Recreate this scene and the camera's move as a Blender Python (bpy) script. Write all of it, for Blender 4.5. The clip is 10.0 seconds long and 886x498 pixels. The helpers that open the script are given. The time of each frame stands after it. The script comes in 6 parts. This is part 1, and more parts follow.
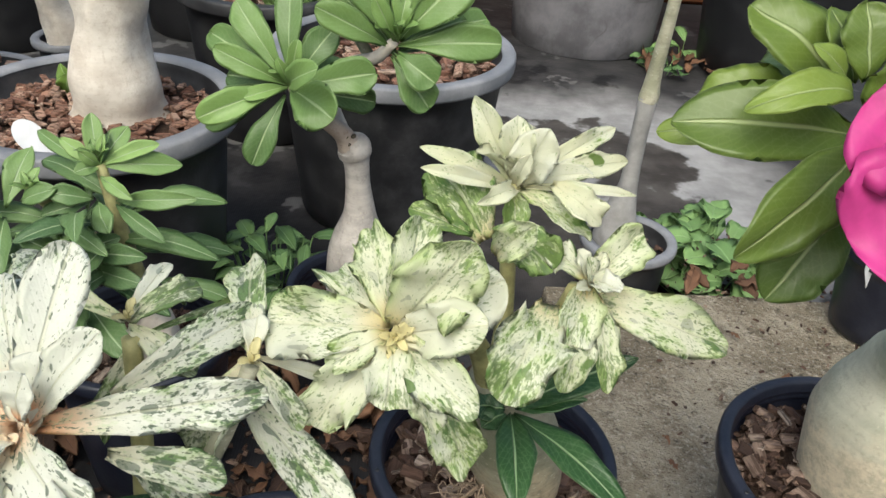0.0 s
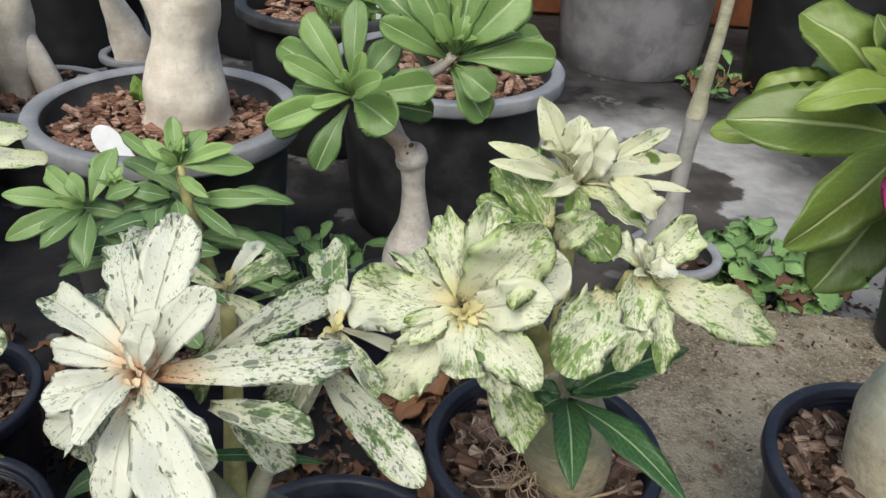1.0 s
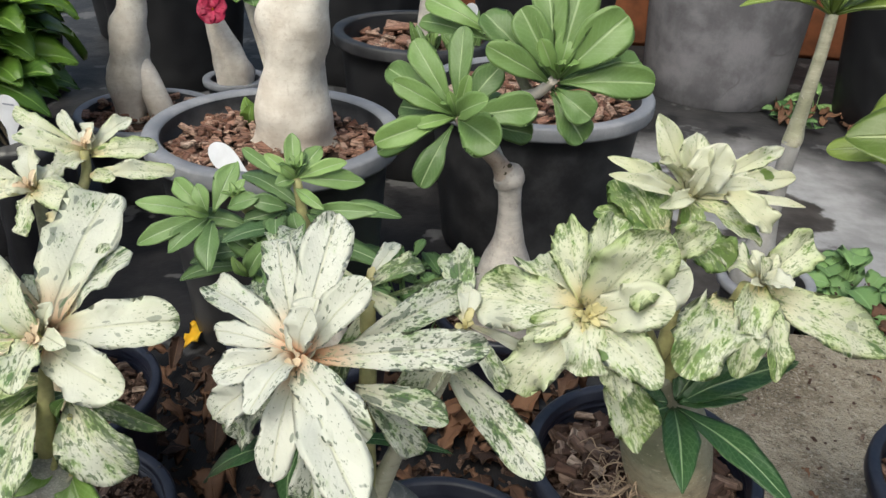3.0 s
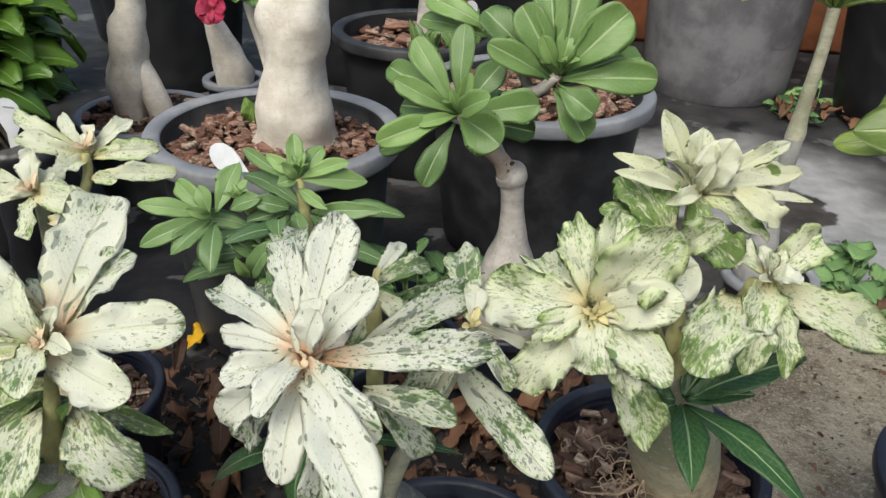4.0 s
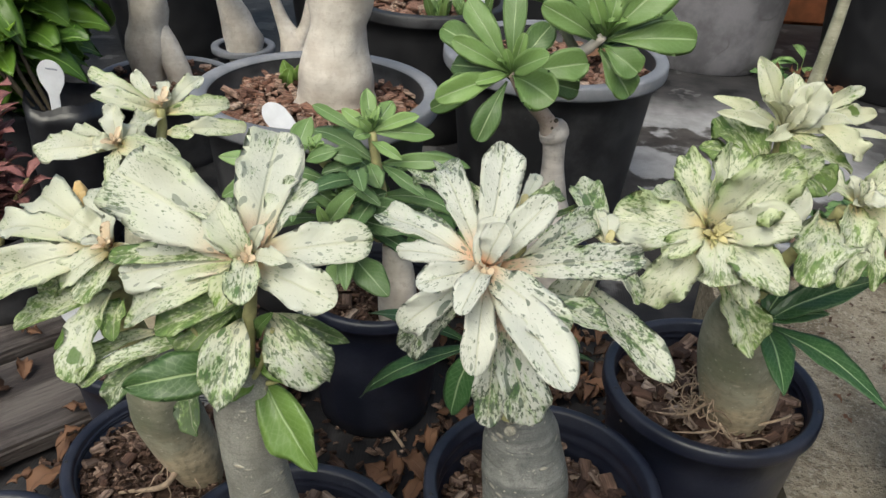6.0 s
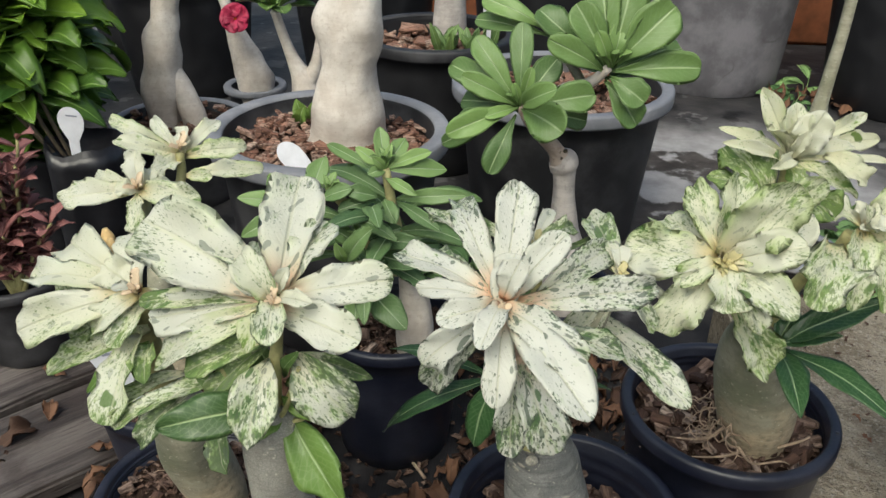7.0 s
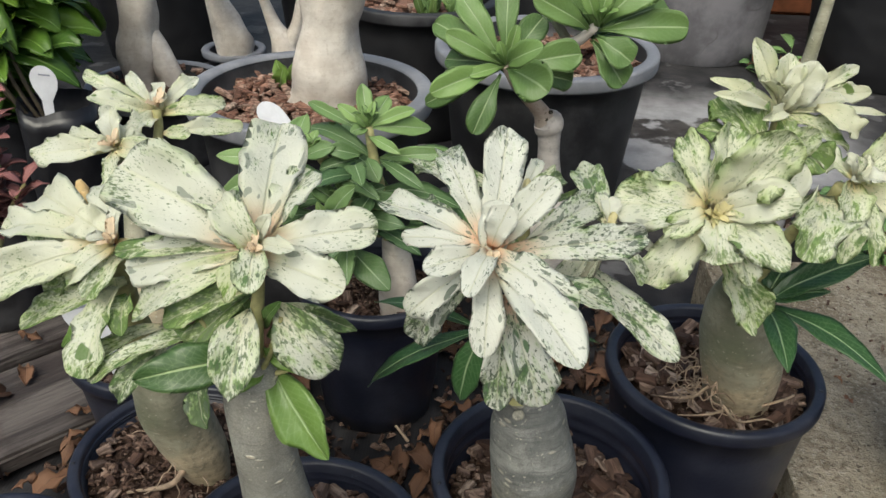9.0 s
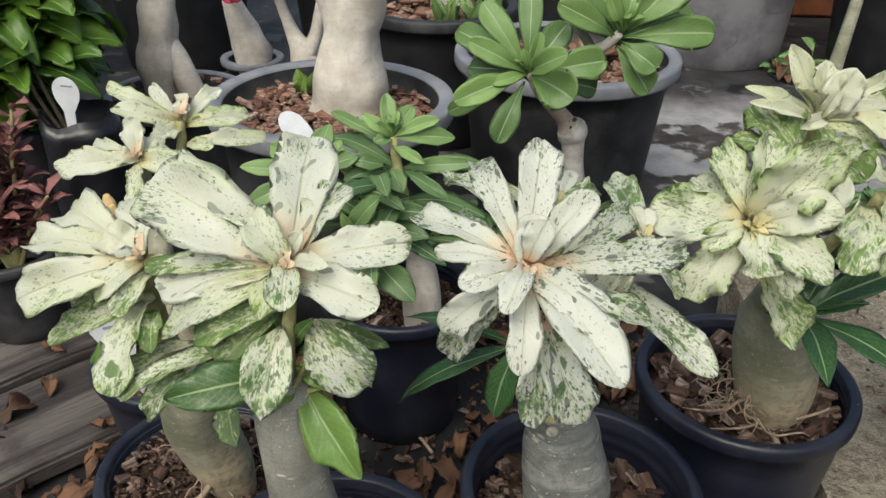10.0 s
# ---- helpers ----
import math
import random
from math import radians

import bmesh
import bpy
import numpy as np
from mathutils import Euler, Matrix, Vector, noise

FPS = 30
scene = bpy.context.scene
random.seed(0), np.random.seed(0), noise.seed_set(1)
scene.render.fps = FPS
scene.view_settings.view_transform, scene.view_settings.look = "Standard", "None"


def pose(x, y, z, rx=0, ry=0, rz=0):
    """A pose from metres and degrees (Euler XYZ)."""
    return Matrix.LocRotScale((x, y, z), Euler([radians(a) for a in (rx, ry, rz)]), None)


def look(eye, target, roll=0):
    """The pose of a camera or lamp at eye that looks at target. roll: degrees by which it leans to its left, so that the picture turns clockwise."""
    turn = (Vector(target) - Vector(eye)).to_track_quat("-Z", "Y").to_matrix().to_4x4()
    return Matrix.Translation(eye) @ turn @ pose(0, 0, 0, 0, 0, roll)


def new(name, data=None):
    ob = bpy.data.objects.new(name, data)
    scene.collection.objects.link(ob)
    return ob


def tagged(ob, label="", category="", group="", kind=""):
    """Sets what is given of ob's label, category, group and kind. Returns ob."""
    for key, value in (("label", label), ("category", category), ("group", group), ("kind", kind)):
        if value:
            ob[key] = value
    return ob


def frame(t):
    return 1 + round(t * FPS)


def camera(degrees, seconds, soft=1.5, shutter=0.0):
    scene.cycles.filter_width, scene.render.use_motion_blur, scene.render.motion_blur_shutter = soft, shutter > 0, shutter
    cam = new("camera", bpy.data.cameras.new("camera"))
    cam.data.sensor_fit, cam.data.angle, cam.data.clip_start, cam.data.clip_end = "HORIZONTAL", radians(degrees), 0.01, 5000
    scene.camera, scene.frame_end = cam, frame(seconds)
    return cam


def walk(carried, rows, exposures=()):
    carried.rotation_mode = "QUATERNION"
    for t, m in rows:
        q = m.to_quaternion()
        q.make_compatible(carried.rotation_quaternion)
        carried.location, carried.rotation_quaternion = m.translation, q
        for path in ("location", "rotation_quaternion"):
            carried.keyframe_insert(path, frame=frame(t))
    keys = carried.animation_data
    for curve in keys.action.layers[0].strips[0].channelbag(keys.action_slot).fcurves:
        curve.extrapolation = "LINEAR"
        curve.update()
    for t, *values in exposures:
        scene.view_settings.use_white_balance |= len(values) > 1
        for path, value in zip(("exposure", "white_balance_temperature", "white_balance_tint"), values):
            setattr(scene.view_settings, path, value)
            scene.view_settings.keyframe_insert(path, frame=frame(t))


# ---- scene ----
cam = camera(56.8, 10.0)
PATH = [
    (0, (-0.018, 0.021, 0.681), (0.048, 1.709, -0.39), 4.4),
    (0.5, (-0.03, -0.007, 0.676), (-0.028, 1.68, -0.398), 4.5),
    (1, (-0.033, -0.018, 0.681), (-0.062, 1.697, -0.346), 3.9),
    (1.5, (-0.048, -0.039, 0.68), (-0.15, 1.7, -0.303), 4.2),
    (2, (-0.057, -0.049, 0.681), (-0.222, 1.688, -0.298), 3.8),
    (2.5, (-0.06, -0.052, 0.682), (-0.251, 1.684, -0.293), 3.2),
    (4, (-0.064, -0.049, 0.681), (-0.266, 1.683, -0.297), 2.0),
    (4.5, (-0.109, -0.076, 0.671), (-0.279, 1.636, -0.348), 3.3),
    (5, (-0.136, -0.101, 0.678), (-0.221, 1.604, -0.363), 4.0),
    (5.5, (-0.157, -0.11, 0.675), (-0.244, 1.596, -0.365), 4.0),
    (7, (-0.162, -0.128, 0.69), (-0.297, 1.617, -0.277), 0.9),
    (7.5, (-0.168, -0.128, 0.691), (-0.295, 1.624, -0.266), 1.4),
    (8, (-0.167, -0.127, 0.682), (-0.275, 1.623, -0.28), 1.7),
    (8.5, (-0.168, -0.121, 0.667), (-0.244, 1.597, -0.354), 2.3),
    (9, (-0.165, -0.125, 0.672), (-0.25, 1.593, -0.349), 1.8),
    (9.5, (-0.166, -0.124, 0.675), (-0.283, 1.607, -0.32), 1.0),
    (10, (-0.176, -0.116, 0.672), (-0.297, 1.606, -0.339), 0.9),
]
walk(cam, [(t, look(eye, target, roll)) for t, eye, target, roll in PATH], [(0, 0.76, 6500, 0), (0.8, 0.62, 6500, 0), (4, 0.58, 6500, 0), (5, 0.48, 6500, 0), (10, 0.47, 6500, 0)])

# ---- world, sun, exposure ----
world = bpy.data.worlds.new("sky")
scene.world = world
world.use_nodes = True
wn = world.node_tree
sky = wn.nodes.new("ShaderNodeTexSky")
sky.sky_type = "NISHITA"
sky.sun_disc = False
sky.sun_elevation, sky.sun_rotation = radians(53), radians(197)
sky.air_density, sky.dust_density, sky.ozone_density = 1.0, 6.0, 1.0
wn.links.new(sky.outputs["Color"], wn.nodes["Background"].inputs["Color"])
wn.nodes["Background"].inputs["Strength"].default_value = 0.11
lamp = bpy.data.lights.new("sun", "SUN")
lamp.energy, lamp.angle, lamp.color = 1.1, radians(40), (1.0, 0.98, 0.95)
sun = new("sun", lamp)
sun.matrix_world = look((-0.6, -2.0, 2.8), (0, 0, 0))

# ---- materials ----


def graph(name, rough=0.6, spec=0.4):
    """A node material: returns it with its links, nodes and Principled node."""
    m = bpy.data.materials.new(name)
    m.use_nodes = True
    n = m.node_tree.nodes
    b = n["Principled BSDF"]
    b.inputs["Roughness"].default_value = rough
    b.inputs["Specular IOR Level"].default_value = spec
    return m, m.node_tree.links, n, b


def put(links, value, socket):
    if hasattr(value, "is_output"):
        links.new(value, socket)
    else:
        socket.default_value = value


def calc(n, links, op, a, b=0.0, c=None):
    k = n.new("ShaderNodeMath")
    k.operation = op
    put(links, a, k.inputs[0])
    put(links, b, k.inputs[1])
    if c is not None:
        put(links, c, k.inputs[2])
    return k.outputs[0]


def mixed(n, links, f, a, b, blend="MIX"):
    k = n.new("ShaderNodeMix")
    k.data_type, k.blend_type = "RGBA", blend
    put(links, f, k.inputs[0])
    for v, s in ((a, k.inputs[6]), (b, k.inputs[7])):
        put(links, (*v, 1) if isinstance(v, tuple) and len(v) == 3 else v, s)
    return k.outputs[2]


def step(n, links, v, lo, hi):
    k = n.new("ShaderNodeMapRange")
    k.interpolation_type = "SMOOTHSTEP"
    put(links, v, k.inputs["Value"])
    put(links, lo, k.inputs["From Min"])
    put(links, hi, k.inputs["From Max"])
    return k.outputs["Result"]


def grain(n, links, vec, scale, detail=3.0, rough=0.55, dim="3D", w=0.0):
    k = n.new("ShaderNodeTexNoise")
    k.noise_dimensions = dim
    put(links, vec, k.inputs["Vector"])
    k.inputs["Scale"].default_value = scale
    k.inputs["Detail"].default_value = detail
    k.inputs["Roughness"].default_value = rough
    if dim == "4D":
        put(links, w, k.inputs["W"])
    return k.outputs["Fac"]


def relief(n, links, b, h, dist, strength=1.0):
    k = n.new("ShaderNodeBump")
    k.inputs["Distance"].default_value = dist
    k.inputs["Strength"].default_value = strength
    links.new(h, k.inputs["Height"])
    links.new(k.outputs["Normal"], b.inputs["Normal"])
    return k.outputs["Normal"]


def uv(n, name):
    k = n.new("ShaderNodeUVMap")
    k.uv_map = name
    return k.outputs["UV"]


def leafy(m, links, n, b, colour, share=0.22):
    """Adds light that passes through the blade."""
    links.new(colour, b.inputs["Base Color"])
    tr = n.new("ShaderNodeBsdfTranslucent")
    links.new(colour, tr.inputs["Color"])
    mx = n.new("ShaderNodeMixShader")
    mx.inputs[0].default_value = share
    links.new(b.outputs[0], mx.inputs[1])
    links.new(tr.outputs[0], mx.inputs[2])
    links.new(mx.outputs[0], n["Material Output"].inputs["Surface"])
    return m


def blade_coords(n, links):
    """Along, side distance, metric vector and the leaf's own random number and tint."""
    s = n.new("ShaderNodeSeparateXYZ")
    links.new(uv(n, "unit"), s.inputs[0])
    along = s.outputs[0]
    side = calc(n, links, "ABSOLUTE", calc(n, links, "MULTIPLY_ADD", s.outputs[1], 2.0, -1.0))
    info = n.new("ShaderNodeObjectInfo")
    c = n.new("ShaderNodeSeparateColor")
    links.new(info.outputs["Color"], c.inputs[0])
    return along, side, uv(n, "metric"), info.outputs["Random"], c.outputs[0], c.outputs[1], c.outputs[2]


def veins(n, links, along, side, count=11.0):
    """Height of midrib and side veins."""
    rib = calc(n, links, "SUBTRACT", 1.0, step(n, links, side, 0.02, 0.09))
    ph = calc(n, links, "MULTIPLY", calc(n, links, "MULTIPLY_ADD", side, -0.30, along), count * 6.283)
    wave = calc(n, links, "POWER", calc(n, links, "MULTIPLY_ADD", calc(n, links, "SINE", ph), 0.5, 0.5), 6.0)
    return rib, wave


def variegated():
    m, k, n, b = graph("variegated_leaf", 0.40, 0.4)
    along, side, vec, rnd, green, warm, cream = blade_coords(n, k)
    seed = calc(n, k, "MULTIPLY", rnd, 40.0)
    # flecks run slanted, out and forward from the midrib
    s = n.new("ShaderNodeSeparateXYZ")
    k.new(vec, s.inputs[0])
    ay = calc(n, k, "ABSOLUTE", s.outputs[1])
    c = n.new("ShaderNodeCombineXYZ")
    k.new(calc(n, k, "MULTIPLY", calc(n, k, "SUBTRACT", s.outputs[0], calc(n, k, "MULTIPLY", ay, 0.55)), 0.48), c.inputs[0])
    k.new(s.outputs[1], c.inputs[1])
    k.new(calc(n, k, "MULTIPLY", rnd, 3.0), c.inputs[2])
    dust = grain(n, k, c.outputs[0], 950, 1.0, 0.5)
    fine = grain(n, k, c.outputs[0], 580, 2.0, 0.6)
    coarse = grain(n, k, c.outputs[0], 200, 3.5, 0.68)
    broad = grain(n, k, vec, 46, 2.0, 0.5, "4D", seed)
    # flecks crowd in some zones and thin out in others
    crowd = calc(n, k, "MULTIPLY_ADD", calc(n, k, "SUBTRACT", broad, 0.5), -0.46, calc(n, k, "MULTIPLY", calc(n, k, "SUBTRACT", 0.5, along), 0.09))
    td = calc(n, k, "ADD", calc(n, k, "MULTIPLY_ADD", green, -0.27, 0.715), crowd)
    dots = step(n, k, dust, td, calc(n, k, "ADD", td, 0.05))
    ts = calc(n, k, "ADD", calc(n, k, "MULTIPLY_ADD", green, -0.29, 0.722), crowd)
    speck = step(n, k, fine, calc(n, k, "SUBTRACT", ts, 0.015), calc(n, k, "ADD", ts, 0.05))
    tp = calc(n, k, "ADD", calc(n, k, "MULTIPLY_ADD", green, -0.36, 0.785), crowd)
    patch = step(n, k, coarse, calc(n, k, "SUBTRACT", tp, 0.01), calc(n, k, "ADD", tp, 0.04))
    haze = step(n, k, coarse, calc(n, k, "SUBTRACT", tp, 0.14), calc(n, k, "ADD", tp, 0.02))
    tone = grain(n, k, vec, 26, 2.0, 0.5, "4D", seed)
    pale = mixed(n, k, calc(n, k, "MULTIPLY", cream, step(n, k, tone, 0.25, 0.62)), (0.745, 0.755, 0.685), (0.75, 0.752, 0.565))
    pale = mixed(n, k, calc(n, k, "MULTIPLY", calc(n, k, "MULTIPLY", green, cream), 0.6), pale, (0.62, 0.70, 0.34))
    heart = calc(n, k, "SUBTRACT", 1.0, step(n, k, along, 0.02, 0.5))
    pale = mixed(n, k, calc(n, k, "MULTIPLY", heart, 0.38), pale, (0.80, 0.73, 0.47))
    # the youngest leaves are butter-coloured and unflecked
    tender = step(n, k, calc(n, k, "MULTIPLY", green, -1.0), 0.05, 0.3)
    pale = mixed(n, k, tender, pale, mixed(n, k, calc(n, k, "MULTIPLY", warm, 0.7), (0.88, 0.76, 0.44), (0.86, 0.50, 0.26)))
    blush = calc(n, k, "MULTIPLY", calc(n, k, "SUBTRACT", 1.0, step(n, k, along, 0.0, 0.34)), calc(n, k, "MULTIPLY", warm, 0.85))
    pale = mixed(n, k, blush, pale, mixed(n, k, step(n, k, cream, 0.3, 0.55), (0.86, 0.44, 0.22), (0.80, 0.60, 0.17)))
    col = mixed(n, k, calc(n, k, "MULTIPLY", haze, calc(n, k, "MULTIPLY_ADD", green, 0.85, 0.2)), pale, mixed(n, k, cream, (0.52, 0.62, 0.38), (0.48, 0.60, 0.18)))
    margin = calc(n, k, "MULTIPLY", step(n, k, side, 0.45, 1.0), step(n, k, tone, 0.44, 0.60))
    margin = calc(n, k, "MULTIPLY", margin, calc(n, k, "MULTIPLY", step(n, k, green, 0.0, 0.3), calc(n, k, "MULTIPLY_ADD", cream, 0.75, 0.1)))
    col = mixed(n, k, margin, col, (0.42, 0.57, 0.15))
    shade = grain(n, k, vec, 90, 2.0, 0.5, "4D", seed)
    patch_colour = mixed(n, k, step(n, k, shade, 0.35, 0.65), (0.085, 0.175, 0.06), (0.27, 0.38, 0.17))
    patch_colour = mixed(n, k, calc(n, k, "MULTIPLY", cream, 0.7), patch_colour, mixed(n, k, step(n, k, shade, 0.35, 0.65), (0.12, 0.26, 0.03), (0.36, 0.50, 0.10)))
    # a few solid green blotches
    spot = grain(n, k, c.outputs[0], 75, 1.5, 0.5)
    flake = grain(n, k, c.outputs[0], 230, 0.0, 0.5)
    flakes = step(n, k, flake, calc(n, k, "MULTIPLY_ADD", green, -0.10, 0.75), calc(n, k, "MULTIPLY_ADD", green, -0.10, 0.77))
    flakes = calc(n, k, "MULTIPLY", flakes, calc(n, k, "MULTIPLY", step(n, k, green, 0.03, 0.12), calc(n, k, "SUBTRACT", 1.0, cream)))
    tb = calc(n, k, "MULTIPLY_ADD", green, -0.10, 0.755)
    blotch = step(n, k, spot, tb, calc(n, k, "ADD", tb, 0.015))
    col = mixed(n, k, calc(n, k, "MULTIPLY", dots, 0.55), col, mixed(n, k, cream, (0.21, 0.25, 0.15), (0.32, 0.42, 0.14)))
    col = mixed(n, k, calc(n, k, "MULTIPLY", blotch, 0.9), col, mixed(n, k, cream, (0.10, 0.20, 0.075), (0.15, 0.25, 0.04)))
    col = mixed(n, k, calc(n, k, "MULTIPLY", patch, 0.92), col, patch_colour)
    col = mixed(n, k, calc(n, k, "MULTIPLY", speck, calc(n, k, "MULTIPLY_ADD", cream, -0.3, 0.92)), col, mixed(n, k, cream, (0.115, 0.155, 0.10), (0.20, 0.31, 0.07)))
    col = mixed(n, k, calc(n, k, "MULTIPLY", flakes, 0.8), col, (0.15, 0.19, 0.14))
    rib, wave = veins(n, k, along, side)
    col = mixed(n, k, calc(n, k, "MULTIPLY", rib, 0.4), col, (0.74, 0.75, 0.55))
    h = calc(n, k, "ADD", calc(n, k, "MULTIPLY", rib, -0.55), calc(n, k, "ADD", calc(n, k, "MULTIPLY", wave, -0.07), calc(n, k, "MULTIPLY", grain(n, k, vec, 150, 3.0), 1.1)))
    relief(n, k, b, h, 0.0014, 0.75)
    return leafy(m, k, n, b, col, 0.36)


def plain_leaf(name, dark, light, rib_colour, rough=0.42, vein=0.25, share=0.18):
    m, k, n, b = graph(name, rough, 0.45)
    along, side, vec, rnd, green, warm, cream = blade_coords(n, k)
    seed = calc(n, k, "MULTIPLY", rnd, 40.0)
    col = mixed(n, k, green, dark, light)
    tone = grain(n, k, vec, 45, 3.0, 0.6, "4D", seed)
    col = mixed(n, k, calc(n, k, "MULTIPLY", step(n, k, tone, 0.3, 0.7), 0.35), col, mixed(n, k, green, tuple(0.6 * v for v in dark), tuple(0.7 * v for v in light)))
    col = mixed(n, k, calc(n, k, "MULTIPLY", calc(n, k, "SUBTRACT", rnd, 0.5), 0.25), col, light)
    rib, wave = veins(n, k, along, side)
    edge = step(n, k, side, 0.93, 1.0)
    col = mixed(n, k, calc(n, k, "MULTIPLY", wave, vein), col, rib_colour)
    net = n.new("ShaderNodeTexVoronoi")
    net.feature = "DISTANCE_TO_EDGE"
    net.inputs["Scale"].default_value = 210
    k.new(vec, net.inputs["Vector"])
    col = mixed(n, k, calc(n, k, "MULTIPLY", calc(n, k, "SUBTRACT", 1.0, step(n, k, net.outputs["Distance"], 0.0, 0.09)), vein * 1.0), col, rib_colour)
    col = mixed(n, k, calc(n, k, "MULTIPLY", edge, 0.35), col, rib_colour)
    col = mixed(n, k, calc(n, k, "MULTIPLY", rib, 0.8), col, rib_colour)
    h = calc(n, k, "ADD", calc(n, k, "MULTIPLY", rib, -0.8), calc(n, k, "ADD", calc(n, k, "MULTIPLY", wave, -0.05), calc(n, k, "MULTIPLY", grain(n, k, vec, 110, 2.0), 0.6)))
    relief(n, k, b, h, 0.001, 0.8)
    return leafy(m, k, n, b, col, share)


def object_vec(n):
    return n.new("ShaderNodeTexCoord").outputs["Object"]


def bark(name, base, pale, dark, ring=0.25, moss=0.0, wrinkle=0.0, bands=0.0, scars=0.3, foot=None, foot_z=0.1):
    m, k, n, b = graph(name, 0.46, 0.45)
    v = object_vec(n)

    def scaled(x, y, z):
        mp = n.new("ShaderNodeMapping")
        mp.inputs["Scale"].default_value = (x, y, z)
        k.new(v, mp.inputs["Vector"])
        return mp.outputs[0]

    def cells(vec, feature):
        w = n.new("ShaderNodeTexVoronoi")
        w.feature = feature
        w.inputs["Scale"].default_value = 1.0
        k.new(vec, w.inputs["Vector"])
        return w.outputs["Distance"]

    t1 = grain(n, k, v, 26, 4.0, 0.6)
    t2 = grain(n, k, v, 170, 4.0, 0.65)
    col = mixed(n, k, step(n, k, t1, 0.36, 0.64), base, pale)
    if foot:
        s = n.new("ShaderNodeSeparateXYZ")
        k.new(v, s.inputs[0])
        low = calc(n, k, "ADD", s.outputs[2], calc(n, k, "MULTIPLY", calc(n, k, "SUBTRACT", t1, 0.5), 0.12))
        col = mixed(n, k, step(n, k, low, foot_z + 0.02, foot_z - 0.02), col, mixed(n, k, step(n, k, t2, 0.35, 0.65), foot, tuple(0.75 * a for a in foot)))
    if bands:
        zone = grain(n, k, scaled(5, 5, 46), 1.0, 3.0, 0.6)
        col = mixed(n, k, calc(n, k, "MULTIPLY", step(n, k, zone, 0.45, 0.62), bands), col, tuple(0.62 * a for a in base))
    col = mixed(n, k, calc(n, k, "MULTIPLY", step(n, k, t2, 0.5, 0.70), 0.5), col, dark)
    lines = grain(n, k, scaled(34, 34, 430), 1.0, 2.0, 0.6)
    col = mixed(n, k, calc(n, k, "MULTIPLY", step(n, k, lines, 0.53, 0.68), ring), col, tuple(0.5 * a for a in base))
    h = calc(n, k, "ADD", t2, calc(n, k, "MULTIPLY", lines, 1.4 * ring))
    if moss:
        col = mixed(n, k, calc(n, k, "MULTIPLY", step(n, k, grain(n, k, v, 17, 3.0), 0.45, 0.62), moss), col, (0.15, 0.18, 0.10))
    if wrinkle:
        crease = calc(n, k, "SUBTRACT", 1.0, step(n, k, cells(scaled(520, 520, 900), "DISTANCE_TO_EDGE"), 0.0, 0.22))
        col = mixed(n, k, calc(n, k, "MULTIPLY", crease, wrinkle), col, tuple(0.45 * a for a in base))
        h = calc(n, k, "ADD", h, calc(n, k, "MULTIPLY", crease, -0.15))
    specks = step(n, k, grain(n, k, v, 330, 1.0), 0.68, 0.74)
    col = mixed(n, k, calc(n, k, "MULTIPLY", specks, 0.6), col, (0.6, 0.56, 0.46))
    scar = calc(n, k, "SUBTRACT", 1.0, step(n, k, cells(scaled(42, 42, 100), "F1"), 0.08, 0.17))
    col = mixed(n, k, calc(n, k, "MULTIPLY", scar, scars), col, (0.58, 0.52, 0.42))
    h = calc(n, k, "ADD", h, calc(n, k, "MULTIPLY", scar, scars))
    k.new(col, b.inputs["Base Color"])
    relief(n, k, b, h, 0.0015, 0.7)
    return m


def plastic(name, base, dust, amount, rough=0.45):
    m, k, n, b = graph(name, rough, 0.5)
    v = object_vec(n)
    d = calc(n, k, "MULTIPLY", step(n, k, grain(n, k, v, 18, 5.0, 0.65), 0.38, 0.75), amount)
    col = mixed(n, k, d, base, dust)
    scr = step(n, k, grain(n, k, v, 190, 3.0, 0.7), 0.66, 0.74)
    col = mixed(n, k, calc(n, k, "MULTIPLY", scr, 0.35), col, dust)
    k.new(col, b.inputs["Base Color"])
    k.new(calc(n, k, "MULTIPLY_ADD", d, 0.4, rough), b.inputs["Roughness"])
    relief(n, k, b, grain(n, k, v, 260, 3.0), 0.0004, 0.6)
    return m


def earth(name, a, c, scale=60.0, rough=0.9, bump=0.004):
    m, k, n, b = graph(name, rough, 0.2)
    v = object_vec(n)
    info = n.new("ShaderNodeObjectInfo")
    t = grain(n, k, v, scale, 5.0, 0.65)
    col = mixed(n, k, step(n, k, t, 0.3, 0.7), a, c)
    col = mixed(n, k, calc(n, k, "MULTIPLY", info.outputs["Random"], 0.5), col, tuple(0.45 * x for x in a))
    k.new(col, b.inputs["Base Color"])
    relief(n, k, b, grain(n, k, v, scale * 4, 5.0, 0.7), bump, 0.8)
    return m


